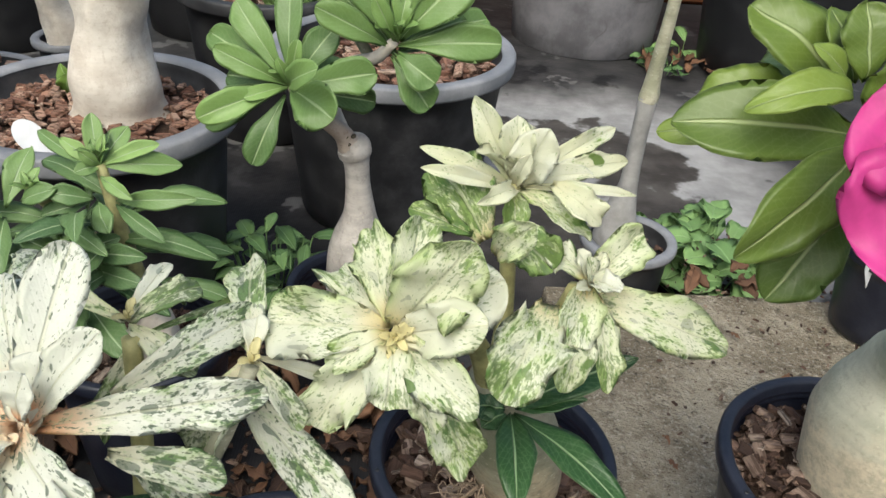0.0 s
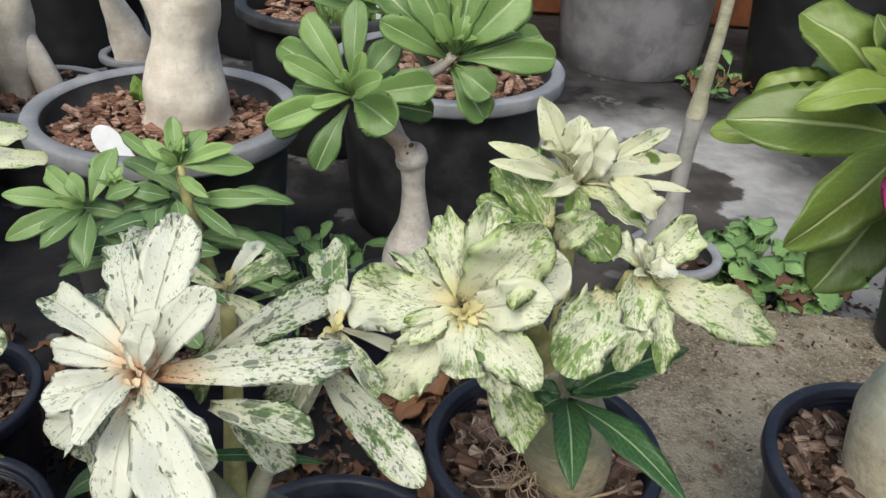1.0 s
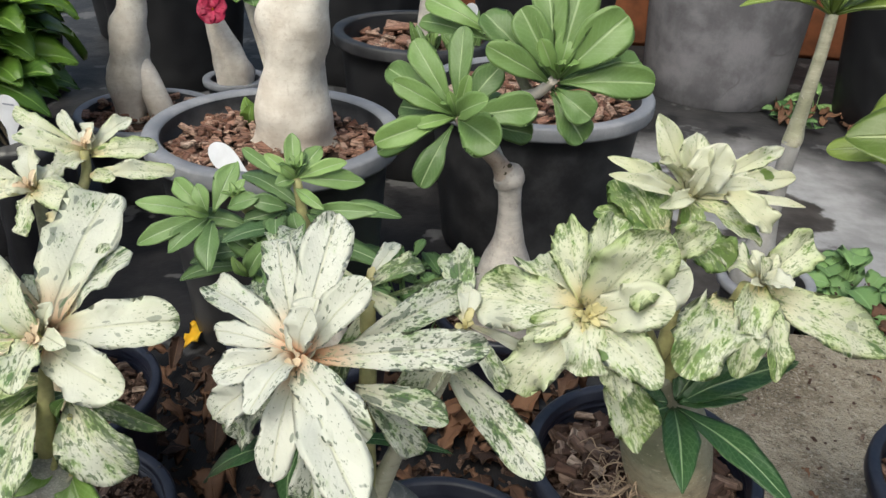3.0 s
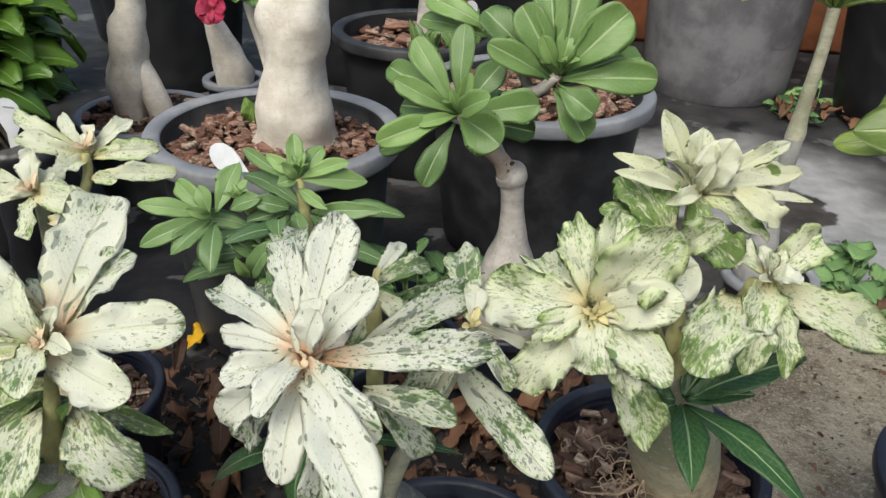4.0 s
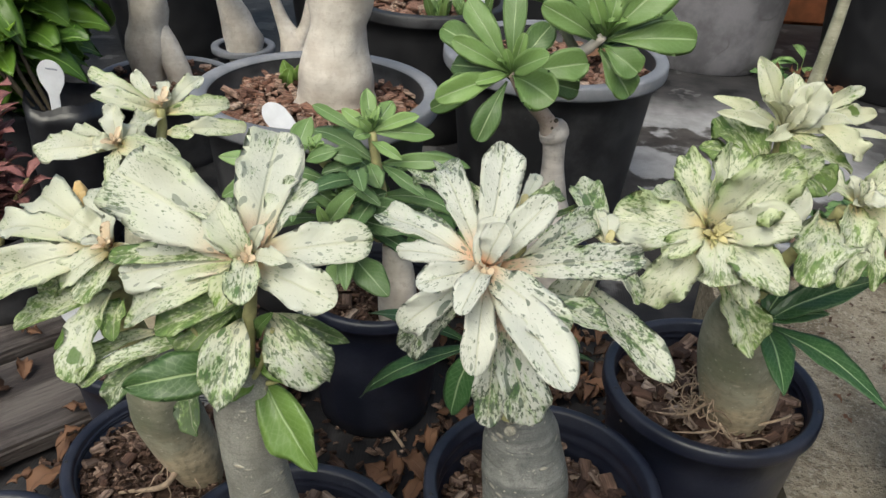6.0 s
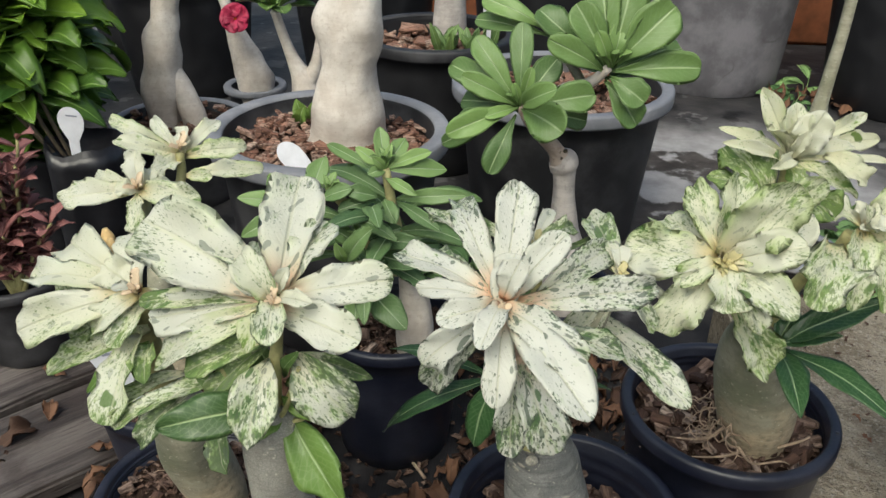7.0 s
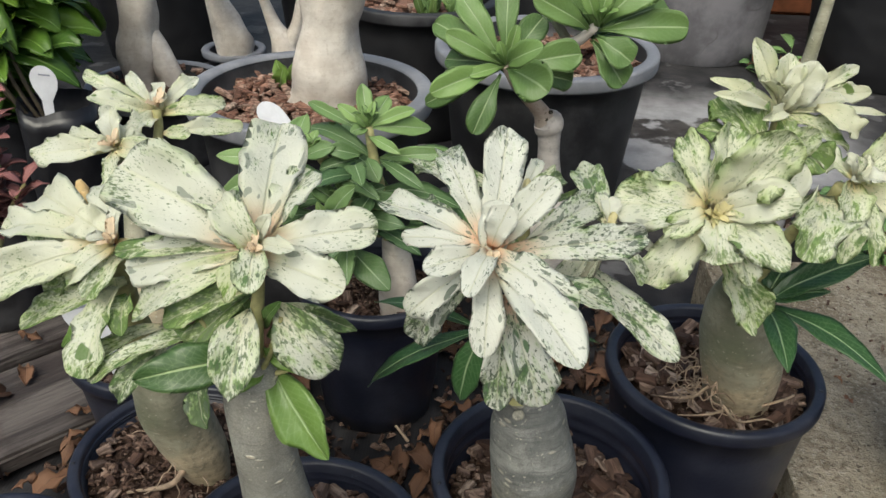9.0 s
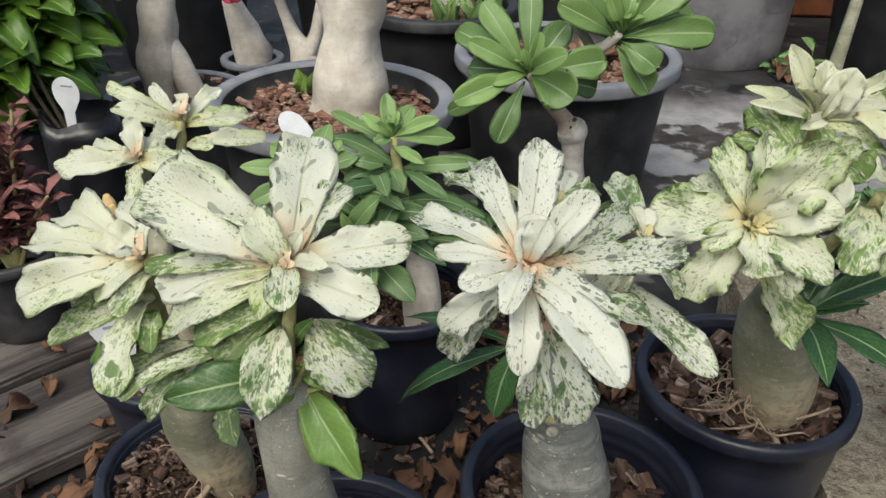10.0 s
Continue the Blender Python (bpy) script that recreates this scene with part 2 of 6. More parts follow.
def chip_material(name, tints):
    m, k, n, b = graph(name, 0.8, 0.25)
    info = n.new("ShaderNodeObjectInfo")
    geo = n.new("ShaderNodeNewGeometry")
    v = object_vec(n)
    r = calc(n, k, "FRACT", calc(n, k, "ADD", info.outputs["Random"], geo.outputs["Random Per Island"]))
    ramp = n.new("ShaderNodeValToRGB")
    k.new(r, ramp.inputs[0])
    ramp.color_ramp.elements.remove(ramp.color_ramp.elements[0])
    for i, t in enumerate(tints):
        e = ramp.color_ramp.elements[0] if i == 0 else ramp.color_ramp.elements.new(i / (len(tints) - 1))
        e.position, e.color = i / (len(tints) - 1), (*t, 1)
    mp = n.new("ShaderNodeMapping")
    mp.inputs["Scale"].default_value = (60, 420, 300)
    k.new(v, mp.inputs["Vector"])
    fib = grain(n, k, mp.outputs[0], 1.0, 3.0, 0.6)
    col = mixed(n, k, calc(n, k, "MULTIPLY", step(n, k, fib, 0.42, 0.62), 0.75), ramp.outputs[0], (0.045, 0.025, 0.018))
    k.new(col, b.inputs["Base Color"])
    relief(n, k, b, fib, 0.003, 1.0)
    return m


def sheet_material():
    """Black ground fabric with dry grey silt patches."""
    m, k, n, b = graph("ground_fabric", 0.75, 0.35)
    v = object_vec(n)
    big = grain(n, k, v, 2.0, 4.0, 0.55)
    mid = grain(n, k, v, 14, 4.0, 0.6)
    s = n.new("ShaderNodeSeparateXYZ")
    k.new(v, s.inputs[0])
    lie = calc(n, k, "ADD", calc(n, k, "MULTIPLY", step(n, k, s.outputs[1], 1.45, 1.75), 0.13), calc(n, k, "MULTIPLY", step(n, k, s.outputs[0], 0.2, 0.32), 0.08))
    wet = step(n, k, calc(n, k, "ADD", calc(n, k, "MULTIPLY_ADD", mid, 0.16, big), lie), 0.63, 0.655)
    # silt gathers on the open strip beside the slab
    open_strip = calc(n, k, "MULTIPLY", step(n, k, s.outputs[0], -0.12, 0.10), step(n, k, s.outputs[1], 0.85, 1.15))
    # far end stays dark: bare littered ground, with deep shade in its colour
    ends = calc(n, k, "MULTIPLY", calc(n, k, "SUBTRACT", 1.0, step(n, k, calc(n, k, "MULTIPLY_ADD", big, 0.5, s.outputs[0]), 0.80, 1.05)), calc(n, k, "SUBTRACT", 1.0, step(n, k, calc(n, k, "MULTIPLY_ADD", big, 0.5, s.outputs[1]), 1.90, 2.08)))
    open_strip = calc(n, k, "MULTIPLY", open_strip, ends)
    silt = calc(n, k, "MULTIPLY", wet, calc(n, k, "MULTIPLY_ADD", open_strip, 0.88, 0.06))
    crust = calc(n, k, "MULTIPLY", step(n, k, grain(n, k, v, 8.0, 3.0, 0.6), 0.60, 0.63), 0.3)
    silt = calc(n, k, "MAXIMUM", silt, crust)
    base = mixed(n, k, step(n, k, mid, 0.35, 0.7), (0.008, 0.008, 0.010), (0.026, 0.024, 0.026))
    base = mixed(n, k, calc(n, k, "MULTIPLY", open_strip, 0.8), base, mixed(n, k, step(n, k, mid, 0.35, 0.7), (0.048, 0.041, 0.037), (0.105, 0.094, 0.087)))
    col = mixed(n, k, silt, base, mixed(n, k, step(n, k, mid, 0.3, 0.7), (0.24, 0.234, 0.240), (0.37, 0.362, 0.370)))
    k.new(col, b.inputs["Base Color"])
    k.new(calc(n, k, "MULTIPLY_ADD", silt, 0.2, 0.6), b.inputs["Roughness"])
    w = n.new("ShaderNodeTexWave")
    w.inputs["Scale"].default_value = 90
    k.new(v, w.inputs["Vector"])
    relief(n, k, b, calc(n, k, "ADD", calc(n, k, "MULTIPLY", mid, 6.0), calc(n, k, "MULTIPLY", w.outputs["Fac"], 0.15)), 0.0012, 0.6)
    return m


def concrete_material():
    m, k, n, b = graph("old_concrete", 0.88, 0.2)
    v = object_vec(n)
    t0, t1, t2 = grain(n, k, v, 7, 5.0, 0.65), grain(n, k, v, 55, 5.0, 0.7), grain(n, k, v, 210, 4.0, 0.7)
    col = mixed(n, k, step(n, k, t0, 0.36, 0.62), (0.19, 0.158, 0.115), (0.34, 0.297, 0.232))
    col = mixed(n, k, calc(n, k, "MULTIPLY", step(n, k, t1, 0.48, 0.64), 0.6), col, (0.115, 0.09, 0.065))
    col = mixed(n, k, calc(n, k, "MULTIPLY", step(n, k, t2, 0.52, 0.64), 0.75), col, (0.44, 0.40, 0.34))
    col = mixed(n, k, calc(n, k, "MULTIPLY", step(n, k, grain(n, k, v, 120, 3.0, 0.6), 0.6, 0.68), 0.7), col, (0.05, 0.04, 0.03))
    k.new(col, b.inputs["Base Color"])
    relief(n, k, b, calc(n, k, "ADD", calc(n, k, "MULTIPLY", t1, 2.0), t2), 0.006, 0.9)
    return m


def board_material():
    m, k, n, b = graph("weathered_board", 0.75, 0.3)
    v = object_vec(n)
    mp = n.new("ShaderNodeMapping")
    mp.inputs["Scale"].default_value = (3.5, 42, 30)
    k.new(v, mp.inputs["Vector"])
    streak = grain(n, k, mp.outputs[0], 1.0, 5.0, 0.65)
    mp = n.new("ShaderNodeMapping")
    mp.inputs["Scale"].default_value = (14, 320, 200)
    k.new(v, mp.inputs["Vector"])
    fibre = grain(n, k, mp.outputs[0], 1.0, 3.0, 0.6)
    t = grain(n, k, v, 11, 5.0, 0.65)
    info = n.new("ShaderNodeObjectInfo")
    col = mixed(n, k, step(n, k, streak, 0.42, 0.66), (0.036, 0.029, 0.030), (0.18, 0.158, 0.147))
    col = mixed(n, k, calc(n, k, "MULTIPLY", step(n, k, t, 0.44, 0.62), 0.8), col, (0.045, 0.033, 0.032))
    col = mixed(n, k, calc(n, k, "MULTIPLY", step(n, k, fibre, 0.5, 0.66), 0.6), col, (0.025, 0.02, 0.019))
    col = mixed(n, k, calc(n, k, "MULTIPLY", info.outputs["Random"], 0.4), col, (0.05, 0.042, 0.04))
    k.new(col, b.inputs["Base Color"])
    relief(n, k, b, calc(n, k, "ADD", fibre, streak), 0.003, 0.9)
    return m


def simple(name, colour, rough=0.5, spread=0.15, scale=30.0, share=0.0):
    m, k, n, b = graph(name, rough, 0.4)
    v = object_vec(n)
    col = mixed(n, k, step(n, k, grain(n, k, v, scale, 4.0, 0.6), 0.3, 0.7), tuple(c * (1 - spread) for c in colour), tuple(min(1, c * (1 + spread)) for c in colour))
    if share:
        return leafy(m, k, n, b, col, share)
    k.new(col, b.inputs["Base Color"])
    relief(n, k, b, grain(n, k, v, scale * 6, 3.0), 0.0006, 0.5)
    return m


def cracked_clay():
    """Grey clay with pale bloom and meandering dark stain lines."""
    m, k, n, b = graph("grey_clay", 0.85, 0.25)
    v = object_vec(n)
    t = grain(n, k, v, 9, 5.0, 0.6)
    col = mixed(n, k, step(n, k, t, 0.35, 0.65), (0.105, 0.102, 0.112), (0.195, 0.188, 0.205))
    line = calc(n, k, "ABSOLUTE", calc(n, k, "SUBTRACT", grain(n, k, v, 5, 2.0, 0.5), 0.5))
    crack = calc(n, k, "MULTIPLY", calc(n, k, "SUBTRACT", 1.0, step(n, k, line, 0.0, 0.012)), step(n, k, grain(n, k, v, 4, 1.0), 0.5, 0.6))
    col = mixed(n, k, calc(n, k, "MULTIPLY", crack, 0.7), col, (0.09, 0.085, 0.09))
    k.new(col, b.inputs["Base Color"])
    relief(n, k, b, grain(n, k, v, 140, 4.0), 0.002, 0.6)
    return m


VARIEGATED = variegated()
GREEN = plain_leaf("green_leaf", (0.035, 0.085, 0.03), (0.22, 0.36, 0.07), (0.40, 0.52, 0.26), 0.34, 0.10)
GLOSSY = plain_leaf("dark_glossy_leaf", (0.018, 0.06, 0.024), (0.08, 0.19, 0.045), (0.34, 0.46, 0.26), 0.28, 0.08)
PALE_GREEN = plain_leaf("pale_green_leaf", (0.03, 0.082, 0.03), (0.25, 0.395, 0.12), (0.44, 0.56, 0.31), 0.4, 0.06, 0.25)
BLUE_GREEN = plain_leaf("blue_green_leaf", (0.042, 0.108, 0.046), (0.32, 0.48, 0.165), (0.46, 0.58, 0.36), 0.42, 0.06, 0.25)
ROSE_GREEN = plain_leaf("yellow_green_leaf", (0.03, 0.075, 0.018), (0.24, 0.33, 0.06), (0.42, 0.50, 0.24), 0.36, 0.05, 0.25)
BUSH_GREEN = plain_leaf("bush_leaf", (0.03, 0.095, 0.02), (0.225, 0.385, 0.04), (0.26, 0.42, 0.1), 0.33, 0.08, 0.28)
WEED_GREEN = plain_leaf("weed_leaf", (0.04, 0.11, 0.035), (0.25, 0.41, 0.15), (0.26, 0.40, 0.18), 0.5, 0.06)
RED_LEAF = plain_leaf("red_leaf", (0.17, 0.07, 0.066), (0.46, 0.20, 0.19), (0.42, 0.22, 0.2), 0.5, 0.1)
DEAD_LEAF = plain_leaf("dead_leaf", (0.034, 0.018, 0.014), (0.215, 0.108, 0.060), (0.15, 0.08, 0.05), 0.7, 0.15)
TENDER = simple("tender_leaf", (0.75, 0.72, 0.54), 0.45, 0.08, 60, 0.3)
TENDER_YELLOW = simple("yellow_tender_leaf", (0.68, 0.62, 0.34), 0.45, 0.12, 60, 0.3)
TENDER_PINK = simple("pink_tender_leaf", (0.78, 0.64, 0.47), 0.45, 0.12, 60, 0.3)
BUD = simple("cream_bud", (0.72, 0.52, 0.25), 0.5, 0.2, 120, 0.2)
YELLOW = simple("yellow_petal", (0.80, 0.48, 0.03), 0.5, 0.15, 60, 0.2)
MAGENTA = simple("magenta_petal", (0.52, 0.045, 0.24), 0.5, 0.16, 45, 0.2)
DEEP_PINK = simple("deep_pink_petal", (0.45, 0.03, 0.09), 0.5, 0.3, 60, 0.2)
STEM_SILT = simple("silt_grey_stem", (0.27, 0.262, 0.262), 0.8, 0.2, 40)
STEM_GREY = bark("grey_green_stem", (0.30, 0.30, 0.21), (0.44, 0.42, 0.33), (0.2, 0.19, 0.14), 0.2, 0.0, 0.0, 0.4, 0.3)
STEM = simple("olive_stem", (0.34, 0.32, 0.15), 0.5, 0.3, 70)
STEM_DARK = simple("dark_twig", (0.07, 0.055, 0.035), 0.7, 0.3, 70)
CAUDEX_GREY = bark("grey_caudex", (0.15, 0.155, 0.15), (0.33, 0.33, 0.31), (0.10, 0.10, 0.095), 0.5, 0.0, 0.25, 0.8, 0.5, (0.40, 0.38, 0.31), 0.105)
CAUDEX_TAN = bark("tan_caudex", (0.205, 0.205, 0.15), (0.37, 0.35, 0.265), (0.15, 0.14, 0.10), 0.05, 0.35, 0.0, 0.35, 0.4, (0.52, 0.43, 0.30), 0.085)
CAUDEX_ROSE = bark("grey_green_caudex", (0.42, 0.43, 0.34), (0.58, 0.57, 0.47), (0.36, 0.34, 0.26), 0.06, 0.0, 0.0, 0.3, 0.12, (0.64, 0.56, 0.43), 0.11)
CAUDEX_PALE = bark("pale_caudex", (0.55, 0.49, 0.43), (0.71, 0.66, 0.60), (0.44, 0.37, 0.31), 0.08, 0.0, 0.0, 0.18, 0.15)
CAUDEX_SILVER = bark("silver_caudex", (0.40, 0.365, 0.345), (0.58, 0.54, 0.51), (0.29, 0.25, 0.23), 0.12, 0.0, 0.0, 0.35, 0.25)
KNOT = bark("pink_brown_knot", (0.46, 0.37, 0.31), (0.60, 0.51, 0.44), (0.22, 0.14, 0.11), 0.1, 0.0, 0.0, 0.2, 0.5)
TRUNK_GREY = bark("lined_grey_trunk", (0.25, 0.243, 0.215), (0.37, 0.36, 0.32), (0.18, 0.17, 0.145), 0.3, 0.0, 0.42, 0.3, 0.8)
POT_BLUE = plastic("blue_black_plastic", (0.008, 0.010, 0.021), (0.085, 0.09, 0.125), 0.24, 0.38)
POT_BLACK = plastic("faded_black_plastic", (0.016, 0.016, 0.019), (0.095, 0.093, 0.10), 0.55, 0.5)
# Darker copy of the black plastic, with the back row's shade in its colour.
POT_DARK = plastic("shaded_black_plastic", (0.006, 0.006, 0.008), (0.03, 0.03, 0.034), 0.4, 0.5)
POT_RIM = plastic("faded_grey_rim", (0.19, 0.195, 0.22), (0.36, 0.36, 0.39), 0.7, 0.5)
POT_GREY = cracked_clay()
BAG = plastic("black_film", (0.012, 0.012, 0.015), (0.05, 0.05, 0.06), 0.4, 0.28)
TERRACOTTA = simple("terracotta", (0.17, 0.058, 0.024), 0.85, 0.45, 9)
WHITE_TAG = simple("white_tag_plastic", (0.62, 0.63, 0.68), 0.4, 0.08, 40)
INK = simple("grey_ink", (0.25, 0.26, 0.32), 0.6)
SOIL = earth("potting_soil", (0.032, 0.019, 0.014), (0.10, 0.06, 0.042), 110.0, 0.9, 0.006)
CHIP = chip_material("bark_chip", [(0.035, 0.021, 0.018), (0.08, 0.047, 0.037), (0.14, 0.086, 0.066), (0.29, 0.21, 0.17), (0.05, 0.03, 0.025), (0.11, 0.062, 0.046), (0.40, 0.32, 0.27)])
CRUMB = chip_material("bark_crumb", [(0.03, 0.018, 0.014), (0.065, 0.038, 0.029), (0.12, 0.072, 0.053), (0.26, 0.18, 0.14), (0.04, 0.023, 0.019)])
CHIP_RED = chip_material("red_bark_chip", [(0.15, 0.07, 0.047), (0.27, 0.14, 0.10), (0.46, 0.31, 0.24), (0.12, 0.055, 0.038), (0.33, 0.185, 0.135), (0.20, 0.10, 0.07), (0.55, 0.42, 0.34)])
ROOT = simple("dry_root", (0.29, 0.215, 0.155), 0.8, 0.35, 90)
SHEET = sheet_material()
CONCRETE = concrete_material()
BOARD = board_material()

# ---- building helpers ----
rng = random.Random(7)


def world_at(ob):
    p = Vector((0, 0, 0))
    while ob:
        p += ob.location
        ob = ob.parent
    return p


def thing(name, at, label, category, group="", kind=""):
    ob = new(name)
    ob.empty_display_size = 0.02
    ob.location = at
    return tagged(ob, label, category, group, kind)


def part(name, mesh, material, parent, at=None, label=""):
    """Links mesh as ONE object under parent; at: its origin in the world."""
    if isinstance(mesh, bmesh.types.BMesh):
        data = bpy.data.meshes.new(name)
        mesh.to_mesh(data)
        mesh.free()
        mesh = data
    if not mesh.materials:
        mesh.materials.append(material)
    ob = new(name, mesh)
    if parent:
        ob.parent = parent
        ob.location = Vector(at) - world_at(parent) if at is not None else (0, 0, 0)
    elif at is not None:
        ob.location = at
    return tagged(ob, label)


def smooth(mesh):
    for p in mesh.polygons:
        p.use_smooth = True
    return mesh


def grid_mesh(name, rows, closed):
    """A mesh from rows of equal length; closed joins each row's ends."""
    m = len(rows[0])
    verts = [tuple(p) for r in rows for p in r]
    faces = []
    for i in range(len(rows) - 1):
        for j in range(m if closed else m - 1):
            a, b2 = i * m + j, i * m + (j + 1) % m
            faces.append((a, b2, b2 + m, a + m))
    me = bpy.data.meshes.new(name)
    me.from_pydata(verts, [], faces)
    return smooth(me)


def lathe(name, profile, seg=56, wob=0.0):
    rows = []
    for r, z in profile:
        rows.append([(r * math.cos(a) * (1 + wob * math.sin(2 * a + 0.7)), r * math.sin(a) * (1 + wob * math.sin(2 * a + 0.7)), z) for a in (2 * math.pi * k / seg for k in range(seg))])
    return grid_mesh(name, rows, True)


def spline(pts, n):
    """Smooth points through rows of numbers."""
    pts = [np.array(p, float) for p in pts]
    p = [2 * pts[0] - pts[1]] + pts + [2 * pts[-1] - pts[-2]]
    out = []
    for i in range(len(pts) - 1):
        for k in range(n):
            t = k / n
            a, b2, c, d = p[i:i + 4]
            out.append(0.5 * (2 * b2 + (c - a) * t + (2 * a - 5 * b2 + 4 * c - d) * t * t + (3 * b2 - a - 3 * c + d) * t ** 3))
    out.append(pts[-1])
    return out


def limb(name, pts, material, parent, n=6, seg=20, lump=0.05, label="", cap=True, freq=22.0):
    """A swollen, tapering stem through (x, y, z, radius)."""
    line = spline(pts, n)
    base = Vector(line[0][:3])
    rows, seed = [], Vector((rng.uniform(0, 50), rng.uniform(0, 50), 0))
    side = Vector((1, 0, 0))
    for i, q in enumerate(line):
        p = Vector(q[:3])
        d = Vector(line[min(i + 1, len(line) - 1)][:3]) - Vector(line[max(i - 1, 0)][:3])
        d.normalize()
        side = (side - side.dot(d) * d).normalized()
        up = d.cross(side)
        row = []
        for k in range(seg):
            a = 2 * math.pi * k / seg
            o = side * math.cos(a) + up * math.sin(a)
            r = max(q[3], 0.0004) * (1 + lump * 2 * noise.noise(p * freq + o * 1.3 + seed))
            row.append(p + o * r - base)
        rows.append(row)
    if cap:
        c = sum(rows[-1], Vector()) / seg
        rows.append([c + (v - c) * 0.5 + (rows[-1][0] - rows[-2][0]) * 0.1 for v in rows[-1]])
        rows.append([c + (rows[-1][0] - rows[-2][0]) * 0.0 for v in rows[-1]])
    return part(name, grid_mesh(name, rows, True), material, parent, base, label)


# widest point, growth towards it, stalk width, and roundness of the tip (two powers)
SHAPES = {"blade": (0.70, 1.12, 0.27, 2.6, 0.56), "spoon": (0.68, 1.12, 0.27, 2.5, 0.58), "point": (0.64, 1.12, 0.27, 1.9, 0.74), "oval": (0.60, 1.35, 0.11, 1.9, 0.72), "lance": (0.50, 1.0, 0.08, 1.6, 0.85), "disc": (0.5, 0.55, 0.10, 2.0, 0.5), "broad": (0.55, 1.15, 0.09, 2.1, 0.62), "round": (0.72, 1.9, 0.10, 2.5, 0.52), "egg": (0.50, 0.95, 0.07, 1.7, 0.75), "heart": (0.32, 0.6, 0.06, 1.7, 0.7), "petal": (0.62, 1.0, 0.16, 2.5, 0.5)}


def leaf_mesh(name, tip, width, normal, bend=0.1, roll=0.0, shape="spoon", wave=0.06, cup=0.18, rows=17, cols=9, seed=0.0, twist=0.0):
    """A leaf from the origin to tip: a curved blade with a midrib fold, wavy rim and thickness."""
    tip = Vector(tip)
    length = tip.length
    d = tip.normalized()
    nrm = Vector(normal)
    nrm = nrm - nrm.dot(d) * d
    if nrm.length < 1e-4:
        nrm = Vector((0, -1, 0.2)) - Vector((0, -1, 0.2)).dot(d) * d
    nrm = Matrix.Rotation(radians(roll), 3, d) @ nrm.normalized()
    peak, grow, stalk, blunt, full = SHAPES[shape]
    verts, units, mets = [], [], []
    for i in range(rows + 1):
        u = i / rows
        u = 1 - (1 - u) ** 1.6
        if u < peak:
            f = stalk + (1 - stalk) * math.sin(0.5 * math.pi * u / peak) ** grow
        else:
            f = max(0.0, 1 - ((u - peak) / (1 - peak)) ** blunt) ** full
        spine = tip * u + nrm * (length * bend * 4 * u * (1 - u)) - nrm * (length * bend * 0.5 * u ** 3) + nrm * (length * bend * 0.5 * u)
        slope = (d + nrm * (bend * 4 * (1 - 2 * u) - bend * 1.5 * u * u)).normalized()
        turned = Matrix.Rotation(radians(twist * (u - 0.4)), 3, d) @ nrm
        across = slope.cross(turned).normalized()
        out = across.cross(slope).normalized()
        for j in range(cols):
            v = 2 * j / (cols - 1) - 1
            rim = 1 + 0.16 * noise.noise(Vector((u * 4.2, (2.0 if v > 0 else -2.0), seed))) + wave * 0.9 * noise.noise(Vector((u * 8.5, (4.0 if v > 0 else -4.0), seed)))
            x = 0.5 * width * f * v * rim
            y = width * cup * f * (abs(v) ** 1.6) - 0.02 * width * f * (1 - abs(v)) ** 3
            ph = math.sin(u * 13 + seed * 3 + (1.7 if v > 0 else 0)) + 0.7 * math.sin(u * 23 + seed * 7 + (2.9 if v > 0 else 0))
            y += width * wave * ph * abs(v) ** 2.2 * min(1, f * 1.2) * (0.4 + u)
            y += width * wave * 0.5 * noise.noise(Vector((u * 8, v * 2.6, seed + 3))) * min(1, f * 1.2)
            y += width * 0.13 * noise.noise(Vector((u * 2.6, v * 0.9, seed + 9)))
            verts.append(spine + across * x + out * y)
            units.append((u, v * 0.5 + 0.5))
            mets.append((u * length, x))
    faces = []
    for i in range(rows):
        for j in range(cols - 1):
            q = i * cols + j
            faces.append((q, q + 1, q + cols + 1, q + cols))
    under = {}
    n0 = len(verts)
    for i in range(1, rows):
        for j in range(1, cols - 1):
            q = i * cols + j
            e1, e2 = verts[q + 1] - verts[q - 1], verts[q + cols] - verts[q - cols]
            o = e1.cross(e2)
            o = o.normalized() if o.length > 1e-12 else Vector((0, 0, 1))
            under[q] = len(verts)
            verts.append(verts[q] - o * min(0.0007, width * 0.03))
            units.append(units[q])
            mets.append(mets[q])
    for i in range(rows):
        for j in range(cols - 1):
            q = i * cols + j
            faces.append(tuple(under.get(k, k) for k in (q + cols, q + cols + 1, q + 1, q)))
    me = bpy.data.meshes.new(name)
    me.from_pydata([tuple(v) for v in verts], [], faces)
    flat = np.empty(len(me.loops), int)
    me.loops.foreach_get("vertex_index", flat)
    for layer, src in (("unit", units), ("metric", mets)):
        me.uv_layers.new(name=layer).data.foreach_set("uv", np.array(src, np.float32)[flat].ravel())
    return smooth(me)


def leaf(parent, base, tip, width, normal, material, tint=(0.5, 0.0), name="leaf", label="", **shape):
    me = leaf_mesh(name, Vector(tip) - Vector(base), width, normal, seed=rng.uniform(0, 90), **shape)
    ob = part(name, me, material, parent, base, label)
    ob.color = (tint[0], tint[1], tint[2] if len(tint) > 2 else 0, 1)
    return ob


def tender(warm, cream):
    return TENDER_PINK if warm > 0.8 else TENDER_YELLOW if cream > 0.5 else TENDER


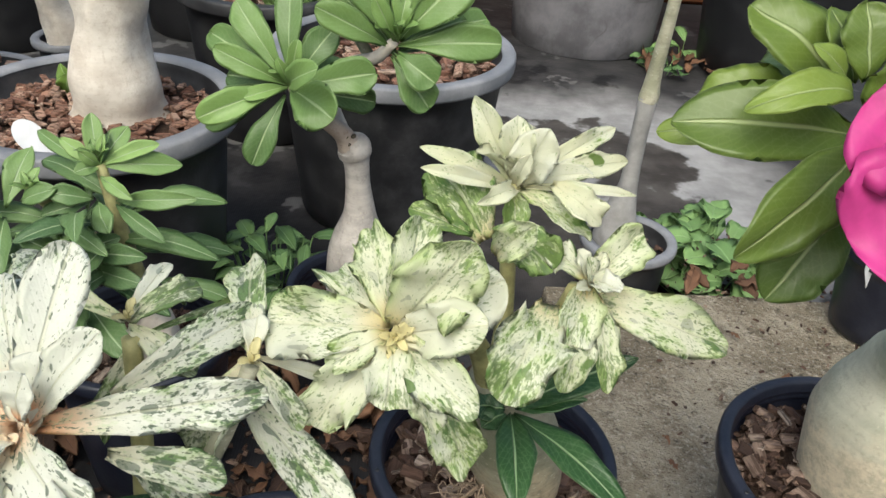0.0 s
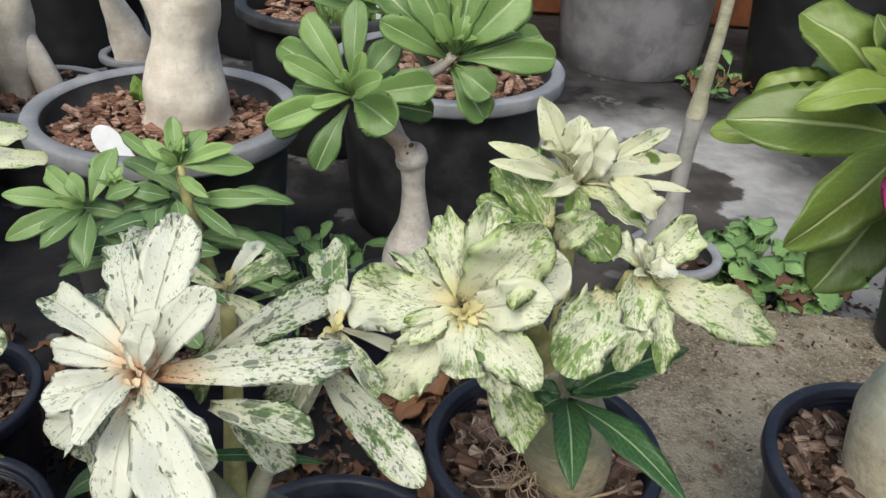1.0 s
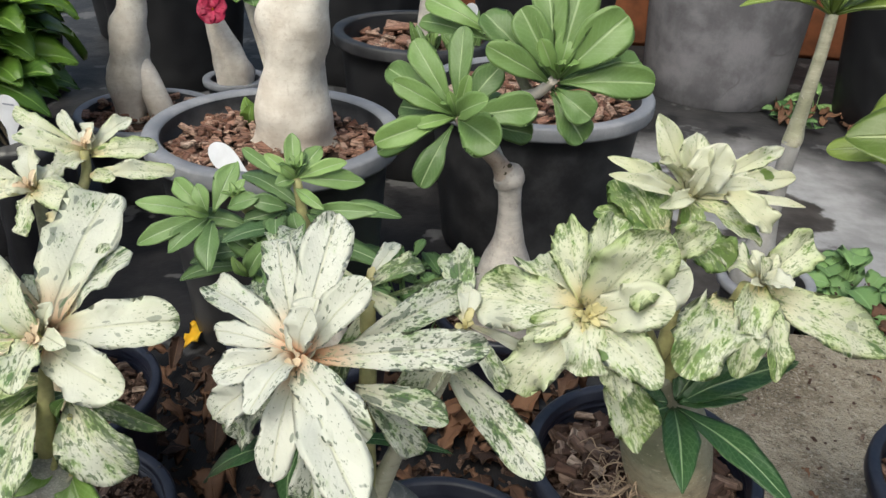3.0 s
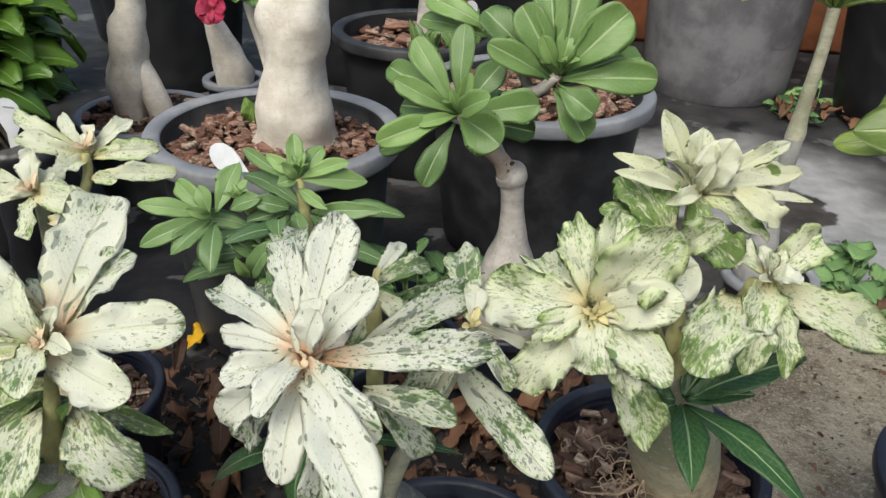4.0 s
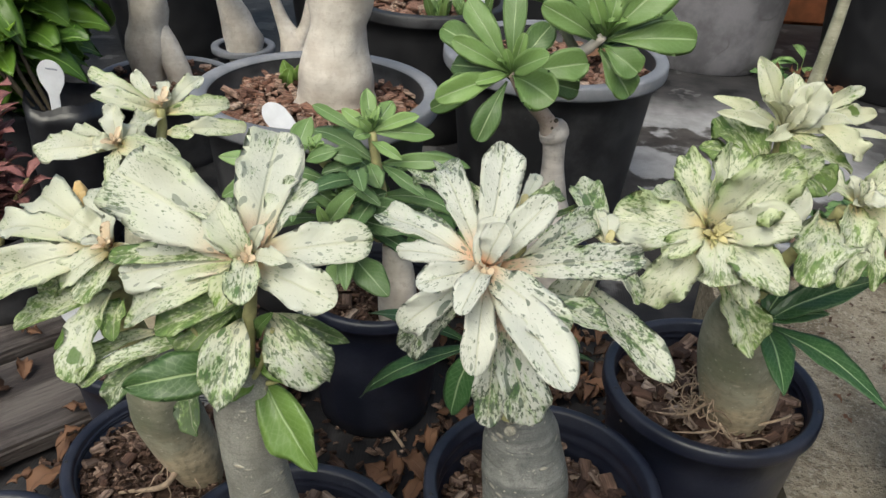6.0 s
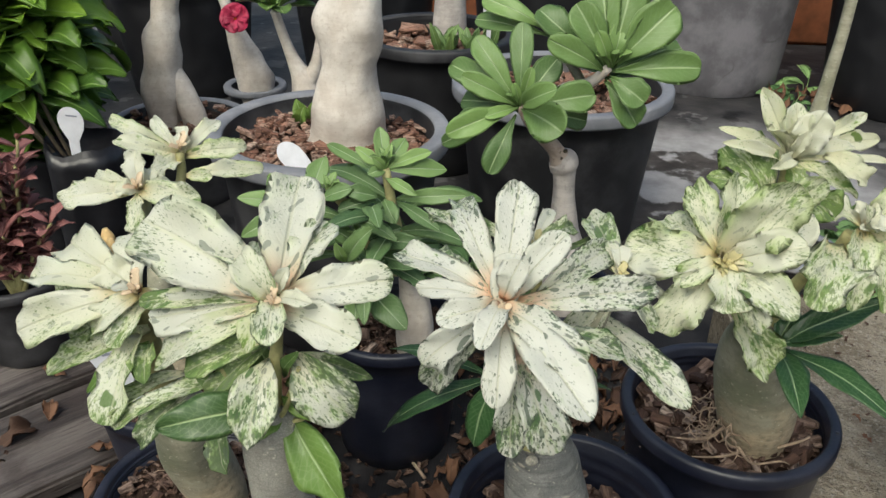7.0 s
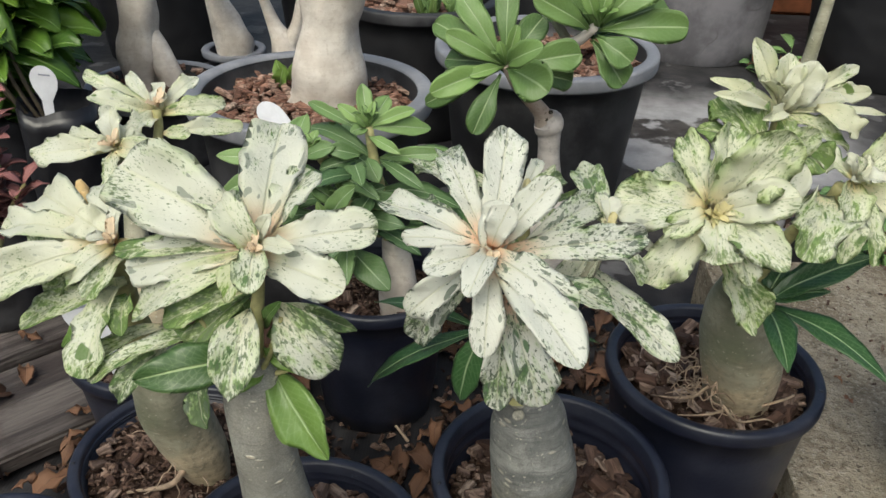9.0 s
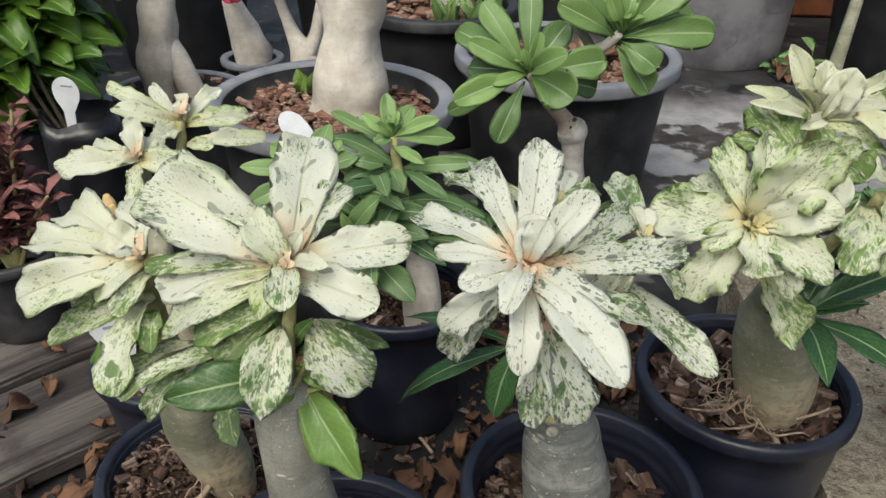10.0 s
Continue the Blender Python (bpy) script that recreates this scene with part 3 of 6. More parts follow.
def spray(plant, table, material, shape="spoon", face=(0, -0.62, 0.78), warm=0.0, cream=0.5, wave=0.11, cup=0.19, label="", wide=1.0, tone=1.0):
    """The leaves of one shoot, from a table of leaf feet and tips round its growing point."""
    heart, rows = table
    h = Vector(heart)
    for bx, by, bz, tx, ty, tz, w, bend, roll, tint in rows:
        foot, tip = Vector((bx, by, bz)) * 0.001, h + Vector((tx, ty, tz)) * 0.001
        foot = h + foot * (0.4 if foot.length < 0.024 else 1.0)
        form = shape if shape != "spoon" or rng.random() < 0.82 else "point"
        skin = material if tint > -0.15 else tender(warm, cream)
        leaf(plant, foot, tip, w * 0.001 * wide, face, skin, (tint * tone, warm, cream), "leaf", label, bend=bend, roll=roll + rng.uniform(-5, 5), shape=form, wave=wave * rng.uniform(0.6, 1.4), cup=cup * rng.uniform(0.6, 1.3), twist=rng.uniform(-34, 34))


def heart_leaves(plant, centre, axis, count, size, material, shape="spoon", warm=0.0, cream=0.5, young=1.0):
    """Small upright young leaves at a growing point."""
    c, ax = Vector(centre), Vector(axis).normalized()
    s = ax.orthogonal().normalized()
    u = ax.cross(s)
    skin = tender(warm, cream) if material is VARIEGATED and size < 0.02 else material
    for k in range(count):
        a = k * 2.4 + 0.5
        el = radians(38 + 44 * k / count)
        l = size * (1 - 0.54 * k / count) * rng.uniform(0.8, 1.15)
        d = (s * math.cos(a) + u * math.sin(a)) * math.cos(el) + ax * math.sin(el)
        leaf(plant, c + ax * 0.002, c + ax * 0.002 + d * l, l * rng.uniform(0.32, 0.48), ax, skin, (0.03 if material is VARIEGATED else young * rng.uniform(0.5, 1.0), warm, cream), "young_leaf", bend=0.1, shape=shape, wave=0.06, cup=0.22, rows=8, cols=5)


def rosette(plant, table, material, shape="spoon", wave=0.06, cup=0.16, label="", wide=1.0):
    """Leaves from one point, from its table of tip offsets (mm), width, bend, roll and tint."""
    centre, axis, rows = table
    c = Vector(centre)
    for dx, dy, dz, w, bend, roll, tint in rows:
        t = c + Vector((dx, dy, dz)) * 0.001
        leaf(plant, c + (t - c).normalized() * 0.003, t, w * 0.001 * wide, axis, material, (tint, 0, 0), "leaf", label, bend=bend, roll=roll, shape=shape, wave=wave, cup=cup)


def pot_profile(r, h, foot=0.74, lip=0.006, lip_h=0.014, wall=0.003, deep=0.03, rings=0):
    """Outer foot, side, rolled rim and inner wall."""
    b2 = r * foot
    p = [(0.0005, 0.001), (b2 - 0.004, 0.0), (b2, 0.004)]
    for k in range(1, 7):
        t = k / 7
        p.append((b2 + (r - lip - b2) * t, 0.004 + (h - lip_h - 0.004) * t))
    p += [(r - lip, h - lip_h - 0.001), (r - 0.001, h - lip_h), (r, h - lip_h + 0.002), (r, h - 0.003), (r - 0.0012, h - 0.0008), (r - 0.003, h), (r - lip - wall + 0.001, h), (r - lip - wall - 0.001, h - 0.002)]
    inner = r - lip - wall - 0.001
    n = max(rings, 1)
    for k in range(n):
        z = h - 0.004 - deep * (k + 0.3) / n
        if rings:
            p += [(inner, z), (inner - 0.0016, z - 0.002), (inner - 0.0016, z - deep / n * 0.6)]
        else:
            p.append((inner - 0.001, z))
    p += [(inner - 0.004, h - deep - 0.012), (inner - 0.01, h - deep - 0.014)]
    return p


CHIPS = []
for _ in range(9):
    bm = bmesh.new()
    bmesh.ops.create_cube(bm, size=1.0)
    sx, sy, sz = rng.uniform(0.8, 1.5), rng.uniform(0.45, 0.85), rng.uniform(0.22, 0.42)
    for v in bm.verts:
        v.co = 0.015 * Vector((v.co.x * sx * rng.uniform(0.7, 1.15), v.co.y * sy * rng.uniform(0.65, 1.2), v.co.z * sz * rng.uniform(0.7, 1.3)))
    bmesh.ops.bevel(bm, geom=bm.edges[:], offset=0.001, segments=1, affect="EDGES")
    me = bpy.data.meshes.new("bark_chip")
    bm.to_mesh(me)
    bm.free()
    CHIPS.append(me)


def mound(x, y, r, z):
    return z + 0.006 * noise.noise(Vector((x * 30, y * 30, z * 9))) + 0.004 * noise.noise(Vector((x * 80, y * 80, 1.0))) - 0.006 * (math.hypot(x, y) / r) ** 4


def crumbs(parent, centre, r, z, count, size, material, name="bark_mulch"):
    """Fine loose bits as one joined mesh."""
    verts, faces = [], []
    for k in range(count):
        a, rr = rng.uniform(0, 2 * math.pi), r * math.sqrt(rng.random())
        p = Vector((rr * math.cos(a), rr * math.sin(a), mound(rr * math.cos(a), rr * math.sin(a), r, 0)))
        s = size * rng.uniform(0.4, 1.3)
        e = Euler((rng.uniform(-0.7, 0.7), rng.uniform(-0.7, 0.7), rng.uniform(0, 6.28))).to_matrix()
        q = len(verts)
        for x, y, h in ((-1, -0.4, 0), (1, -0.3, 0), (1.1, 0.35, 0), (-0.9, 0.4, 0), (-0.6, -0.2, 0.45), (0.7, -0.15, 0.5), (0.6, 0.2, 0.4), (-0.5, 0.2, 0.5)):
            verts.append(tuple(p + e @ Vector((x * s * rng.uniform(0.5, 1), y * s * rng.uniform(0.5, 1.2), h * s))))
        faces += [(q, q + 1, q + 5, q + 4), (q + 1, q + 2, q + 6, q + 5), (q + 2, q + 3, q + 7, q + 6), (q + 3, q, q + 4, q + 7), (q + 4, q + 5, q + 6, q + 7), (q + 3, q + 2, q + 1, q)]
    me = bpy.data.meshes.new(name)
    me.from_pydata(verts, [], faces)
    return tagged(part(name, me, material, parent, (centre[0], centre[1], z)), kind="stuff")


def tangle(plant, around, inside, r, z, count, thick, spread):
    """Fine dry rootlets wandering over the mix round a caudex, kept inside the pot."""
    for _ in range(count):
        a = rng.uniform(*spread)
        rr = r * rng.uniform(0.9, 1.15)
        x, y, h = around[0] + rr * math.cos(a), around[1] + rr * math.sin(a), z + rng.uniform(0.004, 0.03)
        pts = [(x, y, h)]
        a += rng.uniform(-0.6, 0.6)
        for s in range(7):
            a += rng.uniform(-1.1, 1.1)
            q = rng.uniform(0.003, 0.007)
            x, y = x + q * math.cos(a), y + q * math.sin(a)
            h = max(z + rng.uniform(0.0, 0.008), h + rng.uniform(-0.009, 0.005))
            if math.hypot(x - inside[0], y - inside[1]) > inside[2] or math.hypot(x - around[0], y - around[1]) < r * 0.9:
                break
            pts.append((x, y, h))
        if len(pts) > 2:
            root(plant, pts, thick * rng.uniform(0.6, 1.4))


def filling(pot, centre, r, z, count, size, chip_material_, keep=0.0, joined=False, hole=(0, 0), name="potting_mix", label="", sector=None):
    """Soil with loose bark chips on it."""
    rows = []
    for i in range(13):
        rr = r * (0.002 + i / 12)
        rows.append([(rr * math.cos(a), rr * math.sin(a), mound(rr * math.cos(a), rr * math.sin(a), r, 0)) for a in (2 * math.pi * k / 40 for k in range(40))])
    soil = part(name, grid_mesh(name, [[(x, y, h - 0.003) for x, y, h in row] for row in rows], True), SOIL, pot, (centre[0], centre[1], z), label)
    big = bmesh.new() if joined else None
    for k in range(count):
        for _ in range(20):
            a, rr = rng.uniform(0, 2 * math.pi), r * 0.97 * math.sqrt(rng.random())
            x, y = rr * math.cos(a), rr * math.sin(a)
            if math.hypot(x - hole[0], y - hole[1]) > keep:
                break
        s = size * rng.uniform(0.4, 1.45)
        layer = rng.random() ** 2 * size * 0.5
        m = Matrix.LocRotScale((x, y, mound(x, y, r, 0) + s * 0.14 + layer), Euler((rng.uniform(-0.5, 0.5), rng.uniform(-0.5, 0.5), rng.uniform(0, 6.28))), (s / 0.015, s / 0.015, s / 0.015))
        src = CHIPS[k % len(CHIPS)]
        if joined:
            tmp = bmesh.new()
            tmp.from_mesh(src)
            tmp.transform(m)
            md = bpy.data.meshes.new("t")
            tmp.to_mesh(md)
            tmp.free()
            big.from_mesh(md)
            bpy.data.meshes.remove(md)
        else:
            ob = new("bark_chip", src)
            if not src.materials:
                src.materials.append(chip_material_)
            ob.parent = soil
            ob.matrix_local = m
    if joined:
        tagged(part("bark_mulch", big, chip_material_, soil, (centre[0], centre[1], z)), kind="stuff")
    return soil


def pot(plant, centre, r, h, material, name="pot", foot=0.74, rim_material=None, lip=0.006, lip_h=0.014, deep=0.03, rings=0, label="", floor=0.0, wob=0.0):
    prof = pot_profile(r, h, foot, lip, lip_h, 0.003, deep, rings)
    me = lathe(name, prof, 64, wob)
    ob = part(name, me, material, plant, (centre[0], centre[1], floor), label)
    if rim_material:
        ring = [(r - lip - 0.003, h - lip_h - 0.0005), (r + 0.0012, h - lip_h - 0.0005), (r + 0.0022, h - lip_h + 0.003), (r + 0.0022, h - 0.002), (r + 0.0005, h + 0.001), (r - 0.003, h + 0.0016), (r - lip - 0.004, h + 0.0012), (r - lip - 0.0055, h - 0.003)]
        part("rim", lathe("rim", ring, 64, wob), rim_material, ob, (centre[0], centre[1], floor), "faded grey rolled rim")
    return ob


def root(parent, pts, r, name="root"):
    return limb(name, [(*p, r * (1 - 0.6 * i / (len(pts) - 1))) for i, p in enumerate(pts)], ROOT, parent, 4, 6, 0.1, cap=False)


def tag(foot, head, size, label, lines=0, wide=1.0):
    """A white plant tag from foot to head: a rounded head on a stalk, facing the way it leans, with lines of faded writing."""
    foot, head = Vector(foot), Vector(head)
    up = (head - foot).normalized()
    length = (head - foot).length
    back = Vector((0, 1, -0.4))
    back = (back - back.dot(up) * up).normalized()
    rot = Matrix((back.cross(up) * -1, back, up)).transposed()
    rot.col[0] = rot.col[1].cross(rot.col[2])
    top = [(0.5 * size * wide * math.cos(math.pi * k / 14), 0, 0.55 * size * math.sin(math.pi * k / 14)) for k in range(15)]
    w = 0.2 * size
    outline = top + [(-0.45 * size * wide, 0, -0.28 * size), (-w, 0, -0.75 * size), (-w * 0.8, 0, -length), (w * 0.8, 0, -length), (w, 0, -0.75 * size), (0.45 * size * wide, 0, -0.28 * size)]
    bm = bmesh.new()
    f = bm.faces.new([bm.verts.new(p) for p in outline])
    ext = bmesh.ops.extrude_face_region(bm, geom=[f])
    bmesh.ops.translate(bm, verts=[v for v in ext["geom"] if isinstance(v, bmesh.types.BMVert)], vec=(0, 0.0012, 0))
    bmesh.ops.recalc_face_normals(bm, faces=bm.faces)
    ob = part("plant_tag", bm, WHITE_TAG, None)
    ob.matrix_world = Matrix.Translation(head) @ rot.to_4x4()
    tagged(ob, label, "plant tag", "plant tags")
    for k in range(lines):
        b3 = bmesh.new()
        bmesh.ops.create_cube(b3, size=1.0, matrix=Matrix.LocRotScale(((0.06 - 0.04 * k) * size, -0.0003, (0.22 - 0.2 * k) * size), None, (size * (0.42 - 0.1 * (k % 2)), 0.0004, size * 0.06)))
        me = bpy.data.meshes.new("writing")
        b3.to_mesh(me)
        b3.free()
        me.materials.append(INK)
        w_ob = new("writing", me)
        w_ob.parent = ob
    return ob

# ---- leaf tables: growing point, rows of leaf foot and tip (mm from it), width, bend, roll, tint ----
LEAVES_MID_UPPER = ((-0.159, 0.242, 0.455), [
    (0, 0, 0, 7, 50, 48, 26, 0.05, 0, 0.16), (-4, 8, 1, -27, 58, 25, 19, 0.08, 6, 0.3),
    (-5, 8, -2, -62, 48, -1, 20, 0.06, 10, 0.3), (-5, 10, -1, -45, 63, -6, 13, 0.08, -8, 0.6),
    (-4, -2, 2, -48, 18, -6, 14, 0.08, 0, 0.16),
    (6, 0, 1, 32, 7, 39, 20, 0.06, 4, 0.2), (9, -2, -4, 86, 23, -1, 22, 0.05, 8, 0.44),
    (2, -7, 8, 9, -7, 30, 18, 0.1, 0, 0.02),
])
LEAVES_MID_LOWER = ((-0.159, 0.242, 0.455), [
    (-4, -7, 0, -33, -21, -1, 16, 0.08, -6, 0.1), (-2, -10, -2, -42, -6, -40, 18, 0.1, -8, 0.12),
    (1, -2, -12, -40, 13, -70, 20, 0.1, -6, 0.52), (2, -12, 1, -10, -42, -2, 15, 0.16, 0, 0.06),
    (4, -14, -4, 0, -45, -36, 18, 0.1, 0, 0.1), (8, -2, -26, 9, -20, -91, 18, 0.06, 0, 0.5),
    (12, -4, -27, 31, -27, -81, 26, 0.08, 4, 0.55), (9, -14, -7, 45, -70, -18, 25, 0.1, 6, 0.12),
    (5, -16, 3, 42, -42, -8, 23, 0.14, 8, 0.34),
])
LEAVES_MID_SIDE = ((-0.159, 0.242, 0.455), [
    (24, 8, -23, 70, 9, -36, 17, 0.08, 6, 0.55), (28, 20, -39, 55, 20, -71, 18, 0.1, 0, 0.6),
    (55, 88, -59, 119, 35, -92, 24, 0.06, 0, 0.42), (21, 28, -12, 70, 93, -13, 20, 0.06, 10, 0.5),
    (2, 18, 3, -31, 103, 8, 15, 0.14, 0, 0.5), (-6, 58, -7, -54, 113, -2, 5, 0.05, 0, 0.5),
])
LEAVES_MID_BACK = ((-0.14, 0.305, 0.452), [
    (-5, 0, 6, 10, 30, 14, 9, 0.12, 0, 0.1), (-3, 0, 7, 24, 25, 5, 13, 0.16, 0, 0.62),
    (-3, 5, -4, 4, 55, -27, 13, 0.1, 0, 0.85), (-2, 5, -22, 53, 61, -19, 5, 0.04, 0, 0.85),
    (-4, 0, -1, 28, -5, -19, 14, 0.1, 0, 0.45), (-8, 5, 2, -69, 50, -6, 13, 0.1, 0, 0.55),
    (0, -5, -20, -16, -15, -55, 12, 0.1, 0, 0.75),
])
LEAVES_MID_OUTER = ((-0.088, 0.305, 0.442), [
    (-1, 5, -10, -14, 68, 5, 20, 0.06, 0, 0.5), (-1, 0, -5, 0, 15, 7, 12, 0.1, 0, 0.04),
    (1, 1, -11, 38, 19, -34, 7, 0.06, 0, 0.05), (-1, 5, -19, 23, -11, -36, 12, 0.1, 0, 0.48),
    (-9, -5, -19, -28, -5, -62, 23, 0.08, 0, 0.5), (0, 3, -9, -21, 45, -12, 12, 0.1, 0, 0.55),
])
LEAVES_LEFT_UPPER = ((-0.279, 0.238, 0.454), [
    (0, 0, 0, -4, 77, 34, 36, 0.05, 0, 0.12), (1, 7, -1, 21, 46, 20, 23, 0.08, -8, 0.3),
    (3, 0, -6, 61, 11, 6, 24, 0.08, 8, 0.16), (-1, -6, -19, 49, -26, -9, 24, 0.1, 8, 0.12),
    (-1, -13, -1, 4, -38, -7, 18, 0.14, 0, 0.5), (-6, -3, -12, -79, 8, -27, 24, 0.07, -6, 0.18),
    (-13, 12, -6, -79, 24, 28, 44, 0.07, -8, 0.22), (-13, 17, -3, -43, 32, 8, 15, 0.3, 0, 0.72),
    (-9, 17, -5, -23, 47, 4, 18, 0.14, 0, 0.38),
])
LEAVES_LEFT_MIDDLE = ((-0.279, 0.238, 0.454), [
    (-7, 2, -9, -86, 12, -19, 15, 0.06, 0, 0.62), (0, -8, 2, -23, -3, 11, 18, 0.1, 0, 0.1),
    (2, -8, -2, 24, -23, 10, 11, 0.1, 0, 0.03), (-1, -3, 0, 8, -3, 19, 10, 0.1, 0, -0.05),
    (0, -13, -9, -75, -3, -53, 24, 0.1, 0, 0.42), (-4, -3, -26, -51, -18, -43, 20, 0.1, 0, 0.78),
    (-7, 2, -32, -39, -23, -56, 16, 0.1, 0, 0.88), (-16, -3, -53, -101, -16, -89, 17, 0.08, 28, 0.58),
    (-68, 22, -75, -107, -12, -85, 21, 0.08, 25, 0.5),
])
LEAVES_LEFT_HANGING = ((-0.279, 0.238, 0.454), [
    (-5, -13, -33, -10, -48, -67, 27, 0.1, 0, 0.66), (9, -8, -32, 41, -15, -69, 32, 0.14, 4, 0.58),
    (9, 2, -39, 49, 5, -57, 11, 0.1, 0, 0.85), (-7, 12, -48, -32, -13, -52, 16, 0.1, 0, 0.8),
    (-58, 2, -70, -88, -14, -104, 16, 0.24, 0, 0.7), (-48, 7, -106, -37, -17, -118, 18, 0.12, 0, 0.92),
])
LEAVES_LEFT_GREEN = ((-0.279, 0.238, 0.454), [
    (-3, -23, -57, -61, -43, -62, 26, 0.08, 0, 0.12), (4, -13, -72, 39, -41, -111, 28, 0.08, 0, 0.6),
    (-4, -3, -67, -50, -8, -54, 16, 0.08, 0, 0.5), (1, -13, -66, -14, -33, -76, 14, 0.1, 0, 0.75),
    (-4, 2, -56, -32, -3, -44, 16, 0.1, 0, 0.2), (-1, -3, -52, 14, -18, -24, 9, 0.1, 0, 0.3),
    (0, -13, -59, 21, -23, -67, 7, 0.16, 0, 0.8), (1, -8, -55, 23, -13, -41, 8, 0.1, 0, 0.4),
    (-6, 2, -56, -14, -3, -31, 14, 0.1, 0, 0.2),
])
LEAVES_RIGHT_LEFT = ((-0.025, 0.322, 0.443), [
    (-8, -2, 6, -61, -1, 3, 34, 0.07, -8, 0.3), (-6, -7, -3, -37, -23, -39, 28, 0.1, -6, 0.3),
    (-9, -10, 3, -30, -17, -8, 17, 0.12, 0, 0.45), (-4, 6, 4, -27, 43, 7, 26, 0.12, -14, 0.34),
    (-2, 8, 3, -16, 40, 31, 22, 0.12, -6, 0.42), (1, 8, 5, 9, 30, 44, 24, 0.1, 0, 0.5),
    (-2, -14, 0, -2, -34, -17, 24, 0.14, 0, 0.28), (-1, -12, 3, 38, -38, -14, 26, 0.12, 6, 0.4),
    (3, -10, -2, 21, -36, -29, 15, 0.12, 0, 0.4),
])
LEAVES_RIGHT_RIGHT = ((-0.025, 0.322, 0.443), [
    (2, 3, 4, 32, -10, 57, 37, 0.07, 4, 0.36), (1, -4, 4, 47, -2, 34, 34, 0.07, 8, 0.1),
    (4, -7, 2, 40, -22, 24, 27, 0.1, 8, 0.12), (15, 8, -36, 40, -12, -75, 29, 0.1, 4, 0.62),
    (74, 23, 5, 47, -29, -13, 35, 0.1, -6, 0.5), (48, 48, 14, 63, 32, 43, 20, 0.1, 0, 0.55),
    (44, 68, 11, 18, 96, 37, 38, 0.12, 0, 0.72), (36, 63, 17, 2, 78, 22, 15, 0.1, 0, 0.95),
    (54, 58, 25, 76, 38, 14, 26, 0.1, 0, 0.75),
])
LEAVES_RIGHT_TOP = ((0.031, 0.412, 0.474), [
    (5, 0, 6, -23, 7, 49, 23, 0.06, -10, 0.24), (6, -2, 9, 16, -7, 39, 36, 0.1, 0, 0.05),
    (3, -2, 2, -50, -5, 24, 15, 0.1, 0, 0.2), (1, -7, 1, -49, -17, 18, 13, 0.1, 0, 0.16),
    (10, 3, 4, 57, 28, 27, 17, 0.1, 0, 0.14), (10, -2, 7, 64, 13, 14, 20, 0.1, 0, 0.06),
    (13, -7, 7, 64, -17, 9, 9, 0.08, 0, 0.1), (20, -12, 10, 46, -27, -4, 24, 0.2, 0, 0.14),
    (5, -12, 5, -20, -34, 8, 15, 0.16, 0, 0.06),
])
LEAVES_RIGHT_TOP_UNDER = ((0.031, 0.412, 0.474), [
    (9, -2, 6, 43, -2, 13, 14, 0.1, 0, 0.08), (5, -4, 12, 0, 3, 41, 23, 0.1, 0, 0.1),
    (13, -7, 2, 42, -27, -14, 20, 0.1, 0, 0.6), (4, -12, 1, 2, -27, -16, 19, 0.1, 0, 0.7),
    (5, -6, 8, 7, -12, 27, 12, 0.1, 0, 0),
])
LEAVES_RIGHT_SIDE = ((0.068, 0.358, 0.452), [
    (4, 0, 4, 26, 12, 24, 23, 0.08, 6, 0.34), (2, 2, 2, -17, 12, 8, 17, 0.16, 0, 0.34),
    (3, -6, 0, 12, -36, -41, 17, 0.1, 0, 0.5), (1, -6, -3, -11, -40, -38, 18, 0.1, 0, 0.55),
    (-1, -6, 0, -11, -28, -17, 24, 0.12, 0, 0.36), (5, -6, 4, 13, -18, 8, 12, 0.14, 0, -0.05),
    (1, -2, 4, -6, 4, 17, 8, 0.1, 0, -0.05),
])
LEAVES_RIGHT_LONG = ((0.068, 0.358, 0.452), [
    (-7, -3, -8, 79, -1, -36, 29, 0.06, 8, 0.42),
])
LEAVES_EDGE_UPPER = ((-0.378, 0.28, 0.424), [
    (-10, 5, -3, -82, 20, -8, 20, 0.14, 0, 0.14), (-10, 0, -10, -79, -12, -28, 28, 0.1, -6, 0.18),
    (-12, 10, -4, -71, 55, -2, 30, 0.14, 0, 0.05), (-7, 10, -4, -19, 40, 17, 21, 0.1, 0, 0.08),
    (-12, 8, -9, -75, 30, -27, 25, 0.1, 0, 0.45), (-2, -5, -4, -26, -18, -22, 20, 0.14, 0, 0.32),
    (-8, 0, -6, -45, 5, -22, 24, 0.1, 0, 0.12), (-2, 0, 1, -24, 5, 14, 22, 0.12, 0, 0.03),
    (4, -5, 2, 29, -18, -6, 15, 0.1, 0, 0.2),
])
LEAVES_EDGE_LOWER = ((-0.378, 0.28, 0.424), [
    (4, -5, -24, -71, -5, -62, 20, 0.07, 0, 0.62), (1, -10, -25, -3, -59, -56, 27, 0.08, 24, 0.46),
    (5, -10, -31, 15, -45, -35, 17, 0.1, 0, 0.8), (7, -5, -22, -10, -30, -22, 16, 0.1, 0, 0.5),
    (5, -5, -16, -55, 5, -46, 17, 0.1, 0, 0.7),
])
